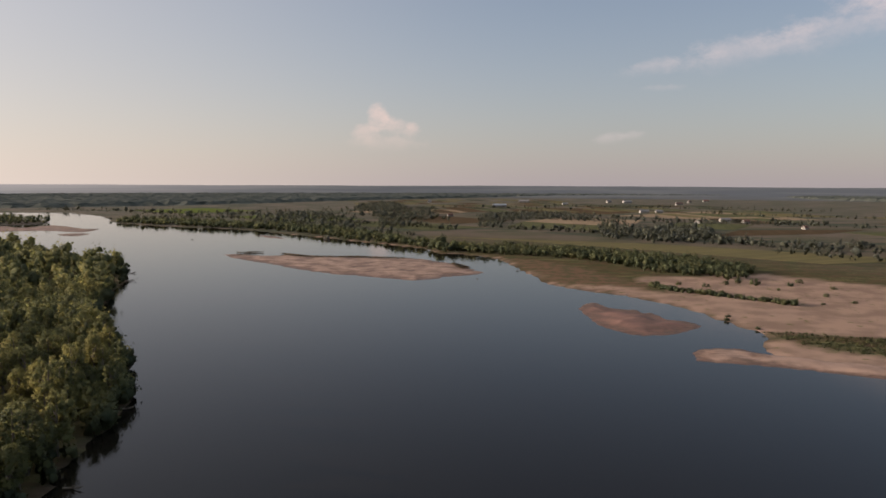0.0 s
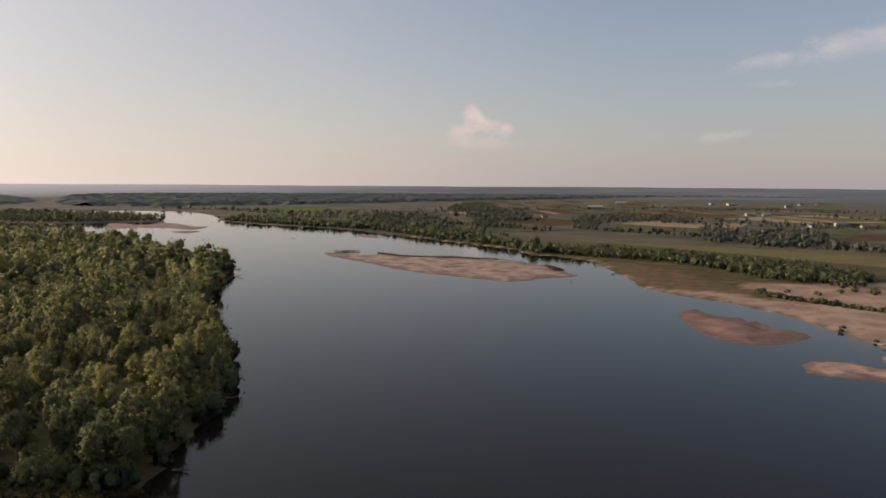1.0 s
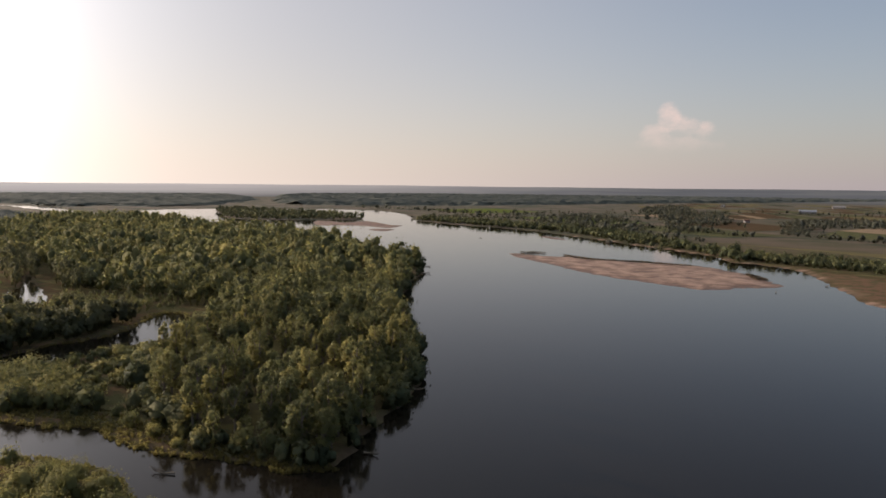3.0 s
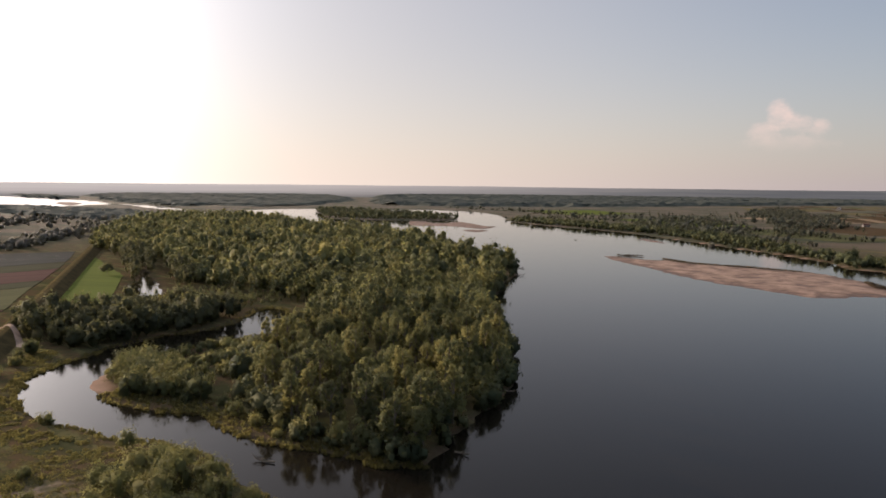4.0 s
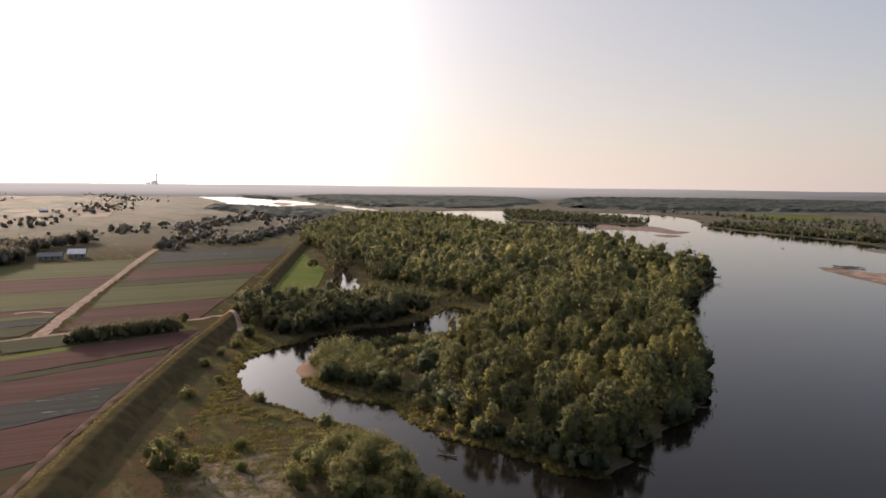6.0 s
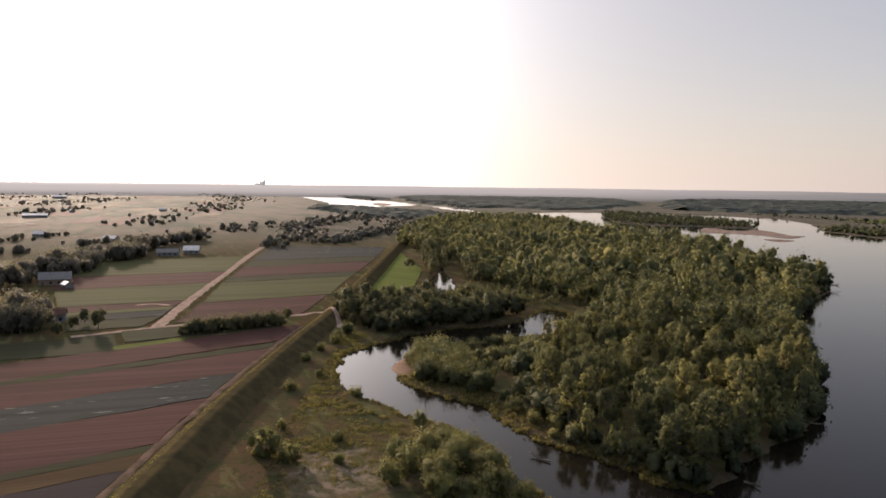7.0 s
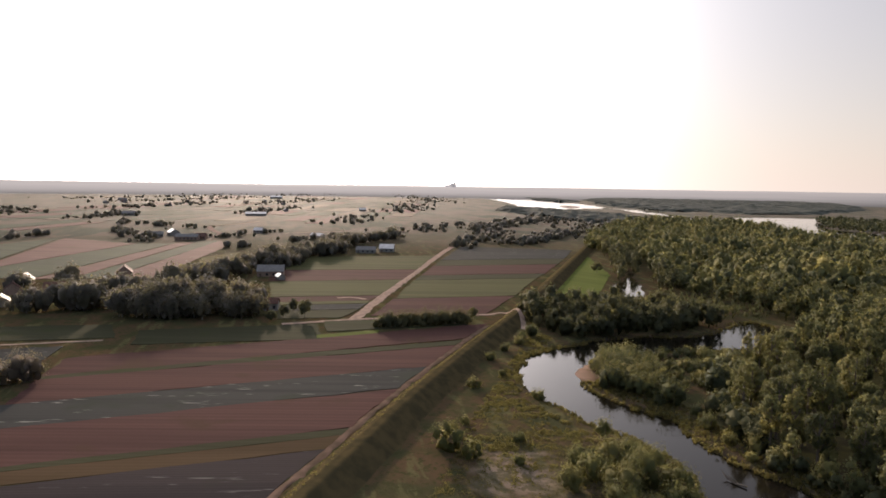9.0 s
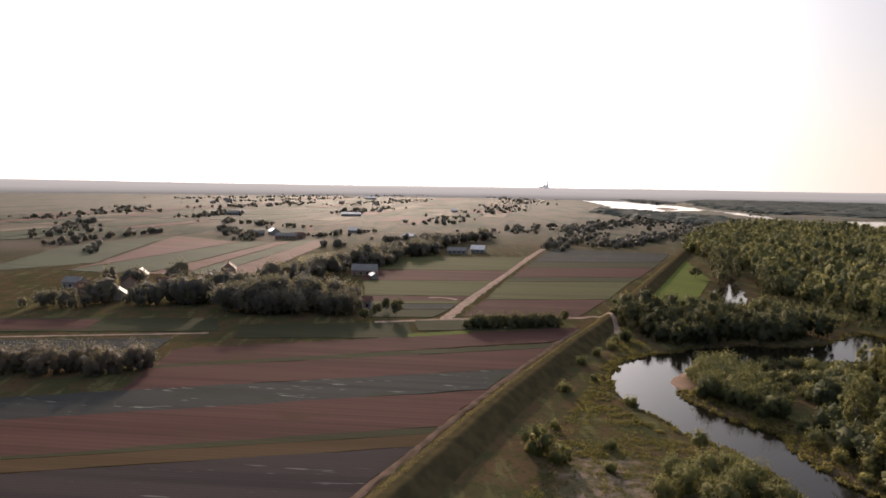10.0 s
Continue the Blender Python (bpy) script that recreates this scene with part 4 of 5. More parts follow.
def place_bushes(plan, label, group="", leaf=LEAF_WILLOW, size=0.42, leaves=420, blobs=9):
    for k, (x, y, h, w) in enumerate(plan):
        t = bush_model(int(900 + abs(x) * 5 + abs(y)), h * 1.2, w * 1.2, blobs, leaves, size, leaf)
        t.matrix_basis = pose(x, y, ground_z(x, y) - 0.35, 0, 0, 71 * k)
        tagged(t, label, "bush", group=group)


# the thicket on the near bank of the old arm
place_bushes([(-131, 64, 5.5, 6.5), (-126, 58, 5.0, 7.0), (-122, 66, 6.2, 6.5), (-118, 72, 5.0, 6.5), (-128, 71, 5.0, 5.5), (-117, 60, 6.0, 7.5),
              (-134, 58, 3.5, 4.5), (-110, 68, 4.5, 6.5), (-123, 52, 4.0, 5.5), (-112, 58, 4.5, 6.5), (-137, 72, 3.2, 4.0), (-105, 72, 3.0, 5.0), (-108, 62, 4.0, 6.0),
              (-102, 60, 3.5, 6.0), (-133, 69, 4.4, 4.4)],
             "rounded yellow green willow bush on the river bank", "bushes on the river bank", size=0.34, leaves=1500, blobs=14)
place_bushes([(-147, 32, 6.2, 5.4), (-142, 37, 3.4, 4.8), (-158, 35, 2.2, 3.2), (-181, 66, 2.6, 3.6), (-193, 50, 2.4, 3.6), (-223, 63, 2.6, 3.4), (-150, 71, 3.4, 3.0),
              (-163, 40, 1.6, 2.4), (-150, 50, 1.6, 2.6), (-137, 46, 1.8, 2.8), (-205, 62, 1.4, 2.2), (-235, 72, 2.4, 3.4), (-244, 80, 3.0, 3.8), (-258, 90, 4.2, 4.4), (-252, 84, 3.0, 3.4)],
             "dull green bush in the rough riverside meadow", "bushes in the meadow")
# the wooded tongue of land inside the bend
islet = curve([(-186, 90), (-208, 94), (-218, 103), (-222, 118), (-215, 138), (-203, 136), (-196, 122), (-184, 108), (-170, 100)])
isl = scatter(islet, 4.4, 21)
place_bushes([(x, y, 3.2 + 2.6 * abs(math.sin(k * 1.7)), 4.6 + 1.4 * math.sin(k)) for k, (x, y) in enumerate(isl[:44])],
             "dense green willow bush inside the river bend", "bushes inside the river bend", leaf=LEAF, size=0.55, leaves=420, blobs=9)
tongue = curve([(-172, 101), (-188, 92), (-206, 95), (-219, 106), (-224, 124), (-221, 142), (-214, 158), (-200, 140), (-184, 120)])
grove("thicket", scatter(tongue, 3.2, 22, 0.8), [crown(280 + k, 3.0, 3.4, 6, 90, 0.5, 0.0) for k in range(5)], (0.45, 1.3), LEAF, "low shaded scrub inside the river bend", 23, "thicket", 0.45)
bank = [(-150, 99, 3.5, 3.2), (-140, 98, 2.6, 3.0), (-134, 101, 4.2, 3.4), (-126, 100, 3.6, 3.0), (-118, 104, 3.0, 3.2), (-160, 102, 2.4, 3.0), (-170, 97, 2.0, 3.0), (-144, 104, 3.0, 3.4),
        (-110, 106, 4.4, 3.4), (-155, 108, 3.4, 3.6), (-130, 97, 1.6, 2.4)]
place_bushes(bank, "small bright bush on the grassy bank below the wood", "bushes on the grassy bank", leaf=LEAF)
# the shaded wood beyond the old arm
dark = curve([(-306, 100), (-283, 97), (-262, 99), (-249, 106), (-251, 120), (-253, 136), (-252, 150), (-258, 166), (-268, 178), (-284, 168), (-296, 150), (-312, 138), (-316, 120)])
dk = scatter(dark, 5.6, 31)
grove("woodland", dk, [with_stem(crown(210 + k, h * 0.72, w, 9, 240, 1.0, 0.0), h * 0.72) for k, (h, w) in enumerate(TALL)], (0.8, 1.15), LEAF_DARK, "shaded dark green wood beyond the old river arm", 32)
gap_wood = curve([(-258, 196), (-272, 182), (-290, 174), (-302, 158), (-320, 144), (-348, 172), (-336, 206), (-300, 214), (-275, 210)])
gap_spots = scatter(gap_wood, 4.4, 38)
gap_spots = gap_spots[(shore(gap_spots[:, 0], gap_spots[:, 1]) > 7) & (inside(gap_spots[:, 0], gap_spots[:, 1], dark) > 3)]
grove("woodland", gap_spots, MID, (0.24, 0.42), LEAF, "low green scrub between the old river arm and a pond", 39)
pondside = curve([(-352, 196), (-370, 208), (-405, 220), (-440, 242), (-470, 250), (-410, 236), (-370, 222)])
grove("woodland", scatter(pondside, 6.0, 33), MID, (0.7, 0.95), LEAF_DARK, "trees round a small woodland pond", 34)
edge_wood = curve([(-600, 276), (-480, 228), (-400, 196), (-388, 200), (-470, 246), (-560, 280), (-640, 310)])
grove("woodland", scatter(edge_wood, 7.0, 35), MID, (0.7, 1.0), LEAF_DARK, "dark trees between a meadow and the wood", 36)
place_trees([(-440, 199, 7.5, 8.0)], "dark rounded tree alone on the mown meadow", leaf=LEAF_DARK)

# hedge and trees by the cross road
place_bushes([(-281 - 4 * k / 15 + 1.2 * (k % 2), 32 + 37 * k / 15, 4.2 + 1.5 * abs(math.sin(k * 2.1)), 5.0) for k in range(16)],
             "dark green hedge bush beside the dirt road", "hedge beside the dirt road", leaf=LEAF_DARK, size=0.5)
place_trees([(-290, 74, 6.0, 4.2), (-303, 2, 8.5, 7.0), (-306, -7, 5.5, 5.0), (-298, -12, 4.6, 4.4), (-318, -3, 6.5, 4.8)],
            "dark round tree beside the dirt road", leaf=LEAF_DARK, size=0.6, leaves=700)
place_bushes([(-212 - 1.1 * (k % 5) * 1.6, -122 + 3.2 * k, 5.0 + 2.4 * abs(math.sin(k * 1.3)), 6.6) for k in range(15)],
             "brownish green bush in a row between fields", "bush row between the fields", leaf=LEAF_BROWN, size=0.5, leaves=600)

# village trees
vr = np.random.RandomState(8)
village = []
for (x0, y0), (x1, y1), n, wd, h in [((-312, -72), (-312, -18), 28, 8, 9.5), ((-318, -64), (-345, -14), 36, 13, 13), ((-322, -170), (-335, -110), 18, 9, 6.5),
                                     ((-352, -100), (-400, -62), 26, 10, 8.5), ((-400, -70), (-520, 0), 34, 10, 9.0), ((-500, -20), (-600, 20), 26, 12, 9.5),
                                     ((-335, -112), (-340, -70), 12, 9, 7.5), ((-395, -150), (-415, -105), 9, 9, 7.0), ((-640, 40), (-740, 95), 30, 12, 10.5), ((-560, 20), (-640, 40), 14, 12, 10)]:
    for k in range(n):
        t = vr.uniform()
        village.append((x0 + (x1 - x0) * t + vr.normal() * wd * 0.5, y0 + (y1 - y0) * t + vr.normal() * wd * 0.5, h * vr.uniform(0.75, 1.3)))
VILLAGE_MODELS = [tree_model(600 + k, 10, 8.6 + 0.6 * k, 13, 520, 0.85, LEAF_VILLAGE, 0.08) for k in range(4)]
for m in VILLAGE_MODELS:
    tagged(m, "dark leafy tree among the village houses", "tree", group="trees of the village")
village.sort(key=lambda v: -v[0])
for k, (x, y, h) in enumerate(village[:64]):
    m = pose(x, y, 0.6, 0, 0, vr.uniform(0, 360))
    if k < 4:
        VILLAGE_MODELS[k].matrix_basis = m
    else:
        t = copy_thing(VILLAGE_MODELS[k % 4], m)
        t.scale = (h / 10 * vr.uniform(0.95, 1.25), h / 10 * vr.uniform(0.95, 1.2), h / 10)
grove("woodland", np.array([v[:2] for v in village[64:]]), [crown(260 + k, 10, 9.0 + 0.5 * k, 9, 170, 1.1, 0.05) for k in range(5)], (0.8, 1.25), LEAF_VILLAGE, "dark trees in rows round the village", 37)

# ---- right bank, hedges and far woods ----
belt = curve([(-40, 580), (-3, 568), (38, 539), (70, 484), (101, 463), (116, 452), (138, 498), (113, 552), (66, 597), (-4, 630), (-51, 640), (-90, 610)])
grove("thicket", scatter(belt, 4.3, 41, 0.72), [crown(220 + k, 5.2, 3.4 + 0.4 * k, 4, 34, 1.1, 0.0, 0.6) for k in range(5)], (0.45, 1.3), LEAF_BANK, "belt of young willows on the sandy bank", 42, "thicket")
wood_bank = curve([(-640, 945), (-500, 882), (-370, 838), (-255, 752), (-165, 655), (-105, 600), (-76, 598), (-60, 640), (-130, 690), (-220, 800), (-330, 900), (-470, 960), (-620, 1010)])
grove("thicket", scatter(wood_bank, 7.0, 43, 0.6), [crown(230 + k, 5.8, 5.4 + 0.6 * k, 4, 36, 1.5, 0.0, 0.66) for k in range(5)], (0.6, 1.3), LEAF_BANK, "loose trees and willows along the far bank", 44, "thicket")
low_row = curve([(58, 412), (68, 397), (83, 385), (97, 376), (118, 360), (122, 366), (108, 376), (97, 387), (83, 397), (70, 410), (62, 424)])
grove("thicket", scatter(low_row, 2.6, 45), [crown(240 + k, 2.2, 2.8, 5, 60, 0.5, 0.0) for k in range(4)], (0.6, 1.2), LEAF_BANK, "row of low willow shrubs on pale sand", 46, "thicket")
place_bushes([(121, 432, 4.0, 5.5), (113, 438, 2.6, 4.0), (140, 430, 2.2, 4.0), (150, 445, 2.4, 4.5), (146, 392, 1.8, 3.0), (160, 420, 1.8, 3.6), (90, 418, 2.0, 4.0), (104, 430, 2.2, 4.6), (76, 425, 2.0, 4.0), (128, 412, 1.2, 2.2),
              (135, 366, 1.0, 2.0), (152, 372, 1.2, 2.4), (60, 418, 1.8, 3.6), (86, 300, 0.8, 2.0), (78, 318, 0.9, 3.0), (80, 325, 0.9, 3.2)],
             "low green shrub on the pale sandy bank", "shrubs on the sandy bank", leaf=LEAF_BANK, leaves=260)
place_bushes([(-236, 712, 5.0, 7.0)], "dark lone bush at the far water edge", leaf=LEAF_HAZED)
grove("thicket", scatter(TURF, 2.5, 47, 0.95), [crown(250 + k, 0.6, 2.4, 3, 26, 0.5, 0.0) for k in range(4)], (0.6, 1.1), LEAF_BANK, "strip of low green growth on the sand", 48, "thicket")


for k, edge in enumerate([[(-266, 556), (-254, 566), (-243, 563), (-256, 553)], [(-222, 557), (-190, 541), (-150, 546), (-118, 543), (-120, 537), (-160, 538), (-196, 534), (-220, 548)], [(-72, 514), (-62, 500), (-55, 484), (-62, 482), (-70, 500)]]):
    grove("thicket", scatter(curve(edge), 1.6, 80 + k, dry=False), [crown(290 + q, 0.8, 1.8, 3, 22, 0.5, 0.0) for q in range(4)], (0.5, 1.1), WEED_BROWN, "low dark brown weeds along the sandbar's rim", 81 + k, "thicket", 0.3)


def row_of(points, gap, wide, seed):
    line = curve(points, False, 8)
    step = np.r_[0, np.cumsum(np.linalg.norm(np.diff(line, axis=0), axis=1))]
    s = np.arange(0, step[-1], gap)
    r = np.random.RandomState(seed)
    p = np.stack([np.interp(s, step, line[:, k]) for k in (0, 1)], 1)
    return p + r.normal(size=p.shape) * wide


rows = []
rows.append(row_of([(-81, 945), (28, 868), (90, 840), (133, 745), (181, 720), (250, 660), (330, 640)], 3.04, 4.8, 70))
rows.append(row_of([(69, 992), (125, 869), (181, 786), (208, 728)], 2.85, 7.2, 71))
rows.append(row_of([(-110, 1167), (-28, 1234), (37, 1178), (115, 1074)], 3.8, 7.2, 72))
rows.append(row_of([(-666, 990), (-630, 1080), (-540, 1100), (-383, 989), (-248, 850), (-161, 775)], 2.85, 12.8, 73))
rows.append(row_of([(-300, 1000), (-180, 930), (-120, 880)], 3.8, 8.0, 74))
rows.append(row_of([(200, 640), (260, 580), (340, 540)], 3.32, 8.0, 76))
rows.append(row_of([(240, 720), (270, 690), (300, 700)], 1.52, 7.2, 77))
rows.append(row_of([(-80, 1300), (60, 1290), (200, 1180), (330, 1100), (460, 1020)], 4.75, 12.8, 78))
rows.append(row_of([(150, 1130), (260, 1080), (420, 1150)], 3.8, 16.0, 79))
rows.append(row_of([(-640, 1120), (-560, 1230), (-420, 1180)], 3.8, 16.0, 80))
rows.append(row_of([(-400, 1280), (-260, 1200), (-160, 1120)], 4.75, 12.8, 81))
rows.append(row_of([(300, 1500), (420, 1380), (640, 1300)], 5.7, 16.0, 82))
rows.append(row_of([(-750, 1200), (-600, 1320), (-400, 1420)], 4.75, 17.6, 83))
rows.append(row_of([(0, 1900), (300, 1800), (600, 1650)], 5.7, 24.0, 84))
rows.append(row_of([(-500, 1600), (-200, 1700), (100, 1650)], 5.7, 22.4, 85))
rows.append(row_of([(-1050, 1320), (-850, 1300), (-700, 1240)], 3.8, 19.2, 86))
PLUME = [crown(320 + k, h, w * (1.1 + 0.12 * k), 3, 30, 1.9, 0.0, 0.66) for k, (h, w) in enumerate(TALL)]
grove("hedgerow", np.vstack(rows), PLUME, (0.22, 0.72), LEAF_PLAIN, "dark hedgerows and trees between the far fields", 72, "hedgerow")
rows = []
rows.append(row_of([(-700, -145), (-790, -175), (-870, -210)], 4, 8, 90))
rows.append(row_of([(-745, -100), (-790, -60)], 4, 6, 91))
rows.append(row_of([(-640, -52), (-655, -48)], 1.5, 5, 92))
rows.append(row_of([(-820, -45), (-840, -30)], 4, 5, 93))
rows.append(row_of([(-700, -20), (-740, 40), (-760, 110)], 4, 9, 94))
rows.append(row_of([(-900, -120), (-960, -180), (-1010, -260)], 6, 14, 95))
rows.append(row_of([(-1100, -330), (-1220, -290), (-1300, -300)], 3.5, 16, 96))
rows.append(row_of([(-620, -300), (-700, -290), (-790, -260)], 5, 8, 97))
rows.append(row_of([(-1000, 40), (-1100, 90), (-1250, 100)], 6, 20, 98))
rows.append(row_of([(-840, 120), (-900, 180), (-1000, 260)], 4, 22, 99))
rows.append(row_of([(-1300, -100), (-1450, -60), (-1600, 0)], 5, 18, 100))
rows.append(row_of([(-1400, 150), (-1600, 250), (-1900, 300)], 6, 30, 101))
rows.append(row_of([(-760, 330), (-900, 400), (-1150, 480)], 4, 30, 102))
rows.append(row_of([(-1200, 520), (-1400, 520), (-1700, 560)], 5, 26, 103))
rows.append(row_of([(-640, 150), (-700, 190), (-820, 250)], 4, 16, 104))
rows.append(row_of([(-1500, -420), (-1700, -300), (-2000, -260)], 7, 26, 105))
rows.append(row_of([(-1800, -120), (-2100, 0), (-2500, 60)], 7, 34, 106))
rows.append(row_of([(-1000, -520), (-1250, -480), (-1500, -560)], 6, 24, 107))
rows.append(row_of([(-2200, -700), (-2700, -400), (-3200, -300)], 9, 50, 108))
rows.append(row_of([(-2100, 380), (-2600, 480), (-3300, 520)], 8, 50, 109))
rows.append(row_of([(-720, -330), (-860, -380), (-980, -420)], 6, 14, 110))
rows.append(row_of([(-660, 215), (-720, 255), (-800, 320)], 1.6, 10, 111))
rows.append(row_of([(-860, 225), (-1000, 300), (-1150, 420)], 2.0, 18, 112))
rows.append(row_of([(-1050, 470), (-1200, 490), (-1350, 480)], 3, 20, 113))
rows.append(row_of([(-560, -240), (-640, -262)], 9, 4, 114))
rows.append(row_of([(-1900, -480), (-2300, -300), (-2700, -150)], 8, 40, 115))
rows.append(row_of([(-2900, -60), (-3400, 120), (-3900, 200)], 10, 60, 116))
grove("hedgerow", np.vstack(rows), LIGHT, (0.26, 0.66), LEAF_HAZED, "hazy rows of trees between the far fields", 73, "hedgerow")
grove("woodland", scatter(ISLE, 11.5, 51), FAR, (0.5, 0.75), LEAF_BANK, "low dark wood on the river island", 52)


# copses and plantations over the river
COPSES = [
    ([(-106, 1052), (-123, 1316), (-38, 1442), (52, 1368), (75, 1199), (51, 1120), (-30, 1160), (-68, 1088)], 8, "dark block of woodland between far fields"),
    ([(-409, 1435), (-503, 1810), (-479, 2076), (-342, 1629), (-334, 1447)], 9, "dark far copse between fields"),
    ([(-233, 927), (-286, 1177), (-259, 1238), (-198, 973), (-201, 891)], 9, "dense dark copse behind the bank willows"),
    ([(-98, 957), (-104, 1069), (-80, 1082), (-70, 984)], 5, "small square plantation in the fields"),
    ([(54, 842), (72, 982), (97, 961), (100, 873), (78, 768), (57, 772)], 9, "dark round copse over the river"),
    ([(92, 804), (130, 926), (173, 967), (197, 912), (174, 786), (132, 735), (99, 738)], 9, "long dark copse over the river"),
    ([(-391, 872), (-482, 1111), (-492, 1259), (-409, 1252), (-314, 1079), (-258, 914), (-278, 852), (-332, 849)], 9, "wood of mixed trees behind the far bank"),
    ([(-317, 1209), (-363, 1536), (-290, 1563), (-200, 1249), (-210, 1086)], 9, "dark wood between far meadows"),
]
for k, (edge, tall, label) in enumerate(COPSES):
    copse_edge = curve(edge)
    size = np.ptp(copse_edge, axis=0).max()
    grove("woodland", scatter(copse_edge, 5.5 if size < 150 else 8.5 if size < 300 else 13, 130 + k), PLUME, (tall / 22, tall / 13), LEAF_PLAIN, label, 150 + k)


# Lifted grey greens and gloss put the haze over far woods into the canopy.
WOOD_HAZED = plain_material("hazed_canopy", (0.088, 0.092, 0.074), (0.060, 0.065, 0.054), 0.03, 0.0, 1.0, 0.0, 0.05)


def far_wood(outline, cell, h, label, seed):
    """The canopy of a far wood: a lumpy sheet with steep edges."""
    c = curve(outline, True, 3)
    lo, hi = c.min(0), c.max(0)
    xs, ys = np.arange(lo[0], hi[0], cell), np.arange(lo[1], hi[1], cell)
    x, y = [a.ravel() for a in np.meshgrid(xs, ys, indexing="ij")]
    r = np.random.RandomState(seed)
    d = -inside(x, y, c) + wobble(x, y, 160, seed) * 25 + wobble(x, y, 60, seed + 1) * 9
    x, y = x + r.uniform(-0.4, 0.4, x.size) * cell, y + r.uniform(-0.4, 0.4, x.size) * cell
    z = smooth(d, -cell * 0.4, cell * 1.6) * h * (0.55 + 0.45 * r.uniform(size=x.size)) * (1 + 0.14 * wobble(x, y, 70, seed + 2)) + 0.5
    f = grid_faces(len(xs), len(ys))
    f = f[(d[f] > -cell).any(1)]
    used, f = np.unique(f, return_inverse=True)
    me = mesh_from("far_woodland", np.stack([x, y, z], 1)[used], f.reshape(-1, 4), WOOD_HAZED, False)
    return tagged(new("far_woodland", me), label, "woodland", kind="stuff")


far_wood([(-1336, 1390), (-1100, 1540), (-868, 1840), (-686, 2330), (-365, 2880), (103, 3380), (900, 3500), (400, 3800), (-900, 3600), (-2000, 3000), (-2300, 2400), (-1700, 1700)], 15, 12, "dark far forest along the horizon", 61)
far_wood([(-2000, 1000), (-1500, 980), (-1420, 1100), (-1550, 1350), (-1900, 1750), (-2600, 2200), (-3000, 1900), (-3200, 1600), (-2900, 1250), (-2400, 1080)], 14, 7.5, "dark far wood beyond the river bend", 62)
far_wood([(-1450, 600), (-1300, 640), (-1100, 590), (-1000, 480), (-1250, 440), (-1600, 470), (-1750, 530)], 9, 8, "dark wood along the upstream bank", 63)
far_wood([(-1560, 880), (-1800, 910), (-2300, 1010), (-2200, 1050), (-1900, 980), (-1600, 960)], 9, 7, "low dark wood between two river reaches", 64)
far_wood([(-2978, 990), (-2960, 1085), (-2600, 1065), (-2400, 975), (-2600, 945)], 9, 6, "low dark islet wood in the far river", 65)
far_wood([(1500, 2300), (1000, 3100), (1300, 3400), (2300, 2700), (2800, 1500)], 18, 13, "dark forest on the far horizon", 66)

# the distance: a plain hazy rim of land round the plain
def backdrop_material():
    n = Nodes("hazy_distance")
    sep = n.tree.nodes.new("ShaderNodeSeparateXYZ")
    n.put(sep.inputs[0], n.position())
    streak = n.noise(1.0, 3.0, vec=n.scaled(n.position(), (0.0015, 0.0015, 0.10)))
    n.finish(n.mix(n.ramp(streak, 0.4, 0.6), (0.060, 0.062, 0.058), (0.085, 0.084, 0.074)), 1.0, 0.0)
    # Haze glow put in as emission, brighter towards the sun and higher up.
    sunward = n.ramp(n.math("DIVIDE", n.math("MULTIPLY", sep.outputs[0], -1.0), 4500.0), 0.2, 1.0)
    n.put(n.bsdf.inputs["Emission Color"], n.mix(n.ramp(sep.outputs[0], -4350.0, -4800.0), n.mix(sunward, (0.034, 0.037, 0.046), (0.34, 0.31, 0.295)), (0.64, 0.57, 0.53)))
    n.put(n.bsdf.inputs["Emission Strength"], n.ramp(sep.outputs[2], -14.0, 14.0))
    return n.mat


ba = np.linspace(0, 2 * math.pi, 721)
bv = []
for a in ba:
    ca, sa = math.cos(a), math.sin(a)
    top = 45.5 + 1.0 * math.sin(a * 9) + 0.8 * math.sin(a * 23 + 1) + 0.4 * math.sin(a * 61)
    for dist, z in ((2900, 0.2), (3500, 8), (4100, 20), (4780, top)):
        bv.append((dist * ca, dist * sa, z))
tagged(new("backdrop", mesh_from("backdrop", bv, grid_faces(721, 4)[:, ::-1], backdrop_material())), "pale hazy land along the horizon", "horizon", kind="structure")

# ---- buildings ----
PLASTER = plain_material("pale_plaster", (0.27, 0.25, 0.23), (0.21, 0.195, 0.18), 0.8)
BRICKWORK = plain_material("brown_masonry", (0.30, 0.20, 0.15), (0.24, 0.16, 0.12), 1.2)
ROOF_TILE = plain_material("roof_tiles", (0.15, 0.075, 0.055), (0.11, 0.06, 0.045), 1.0)
ROOF_GREY = plain_material("grey_roof_sheet", (0.20, 0.185, 0.175), (0.15, 0.14, 0.13), 0.6, 0.1, 0.7, 0.0, 0.3)
ROOF_SHINY = plain_material("galvanised_roof", (0.45, 0.45, 0.45), (0.36, 0.36, 0.36), 0.5, 0.02, 0.30, 1.0, 0.5)
# Made near white so that the far power station looks faded by haze.
CONCRETE = plain_material("haze_pale_concrete", (0.82, 0.80, 0.78), (0.76, 0.74, 0.72), 0.05)
WINDOW = plain_material("dark_window_glass", (0.03, 0.035, 0.04), (0.02, 0.025, 0.03), 1.0, 0.0, 0.08, 0.0, 0.5)
WOOD = plain_material("weathered_boards", (0.16, 0.11, 0.07), (0.10, 0.07, 0.05), 2.0)


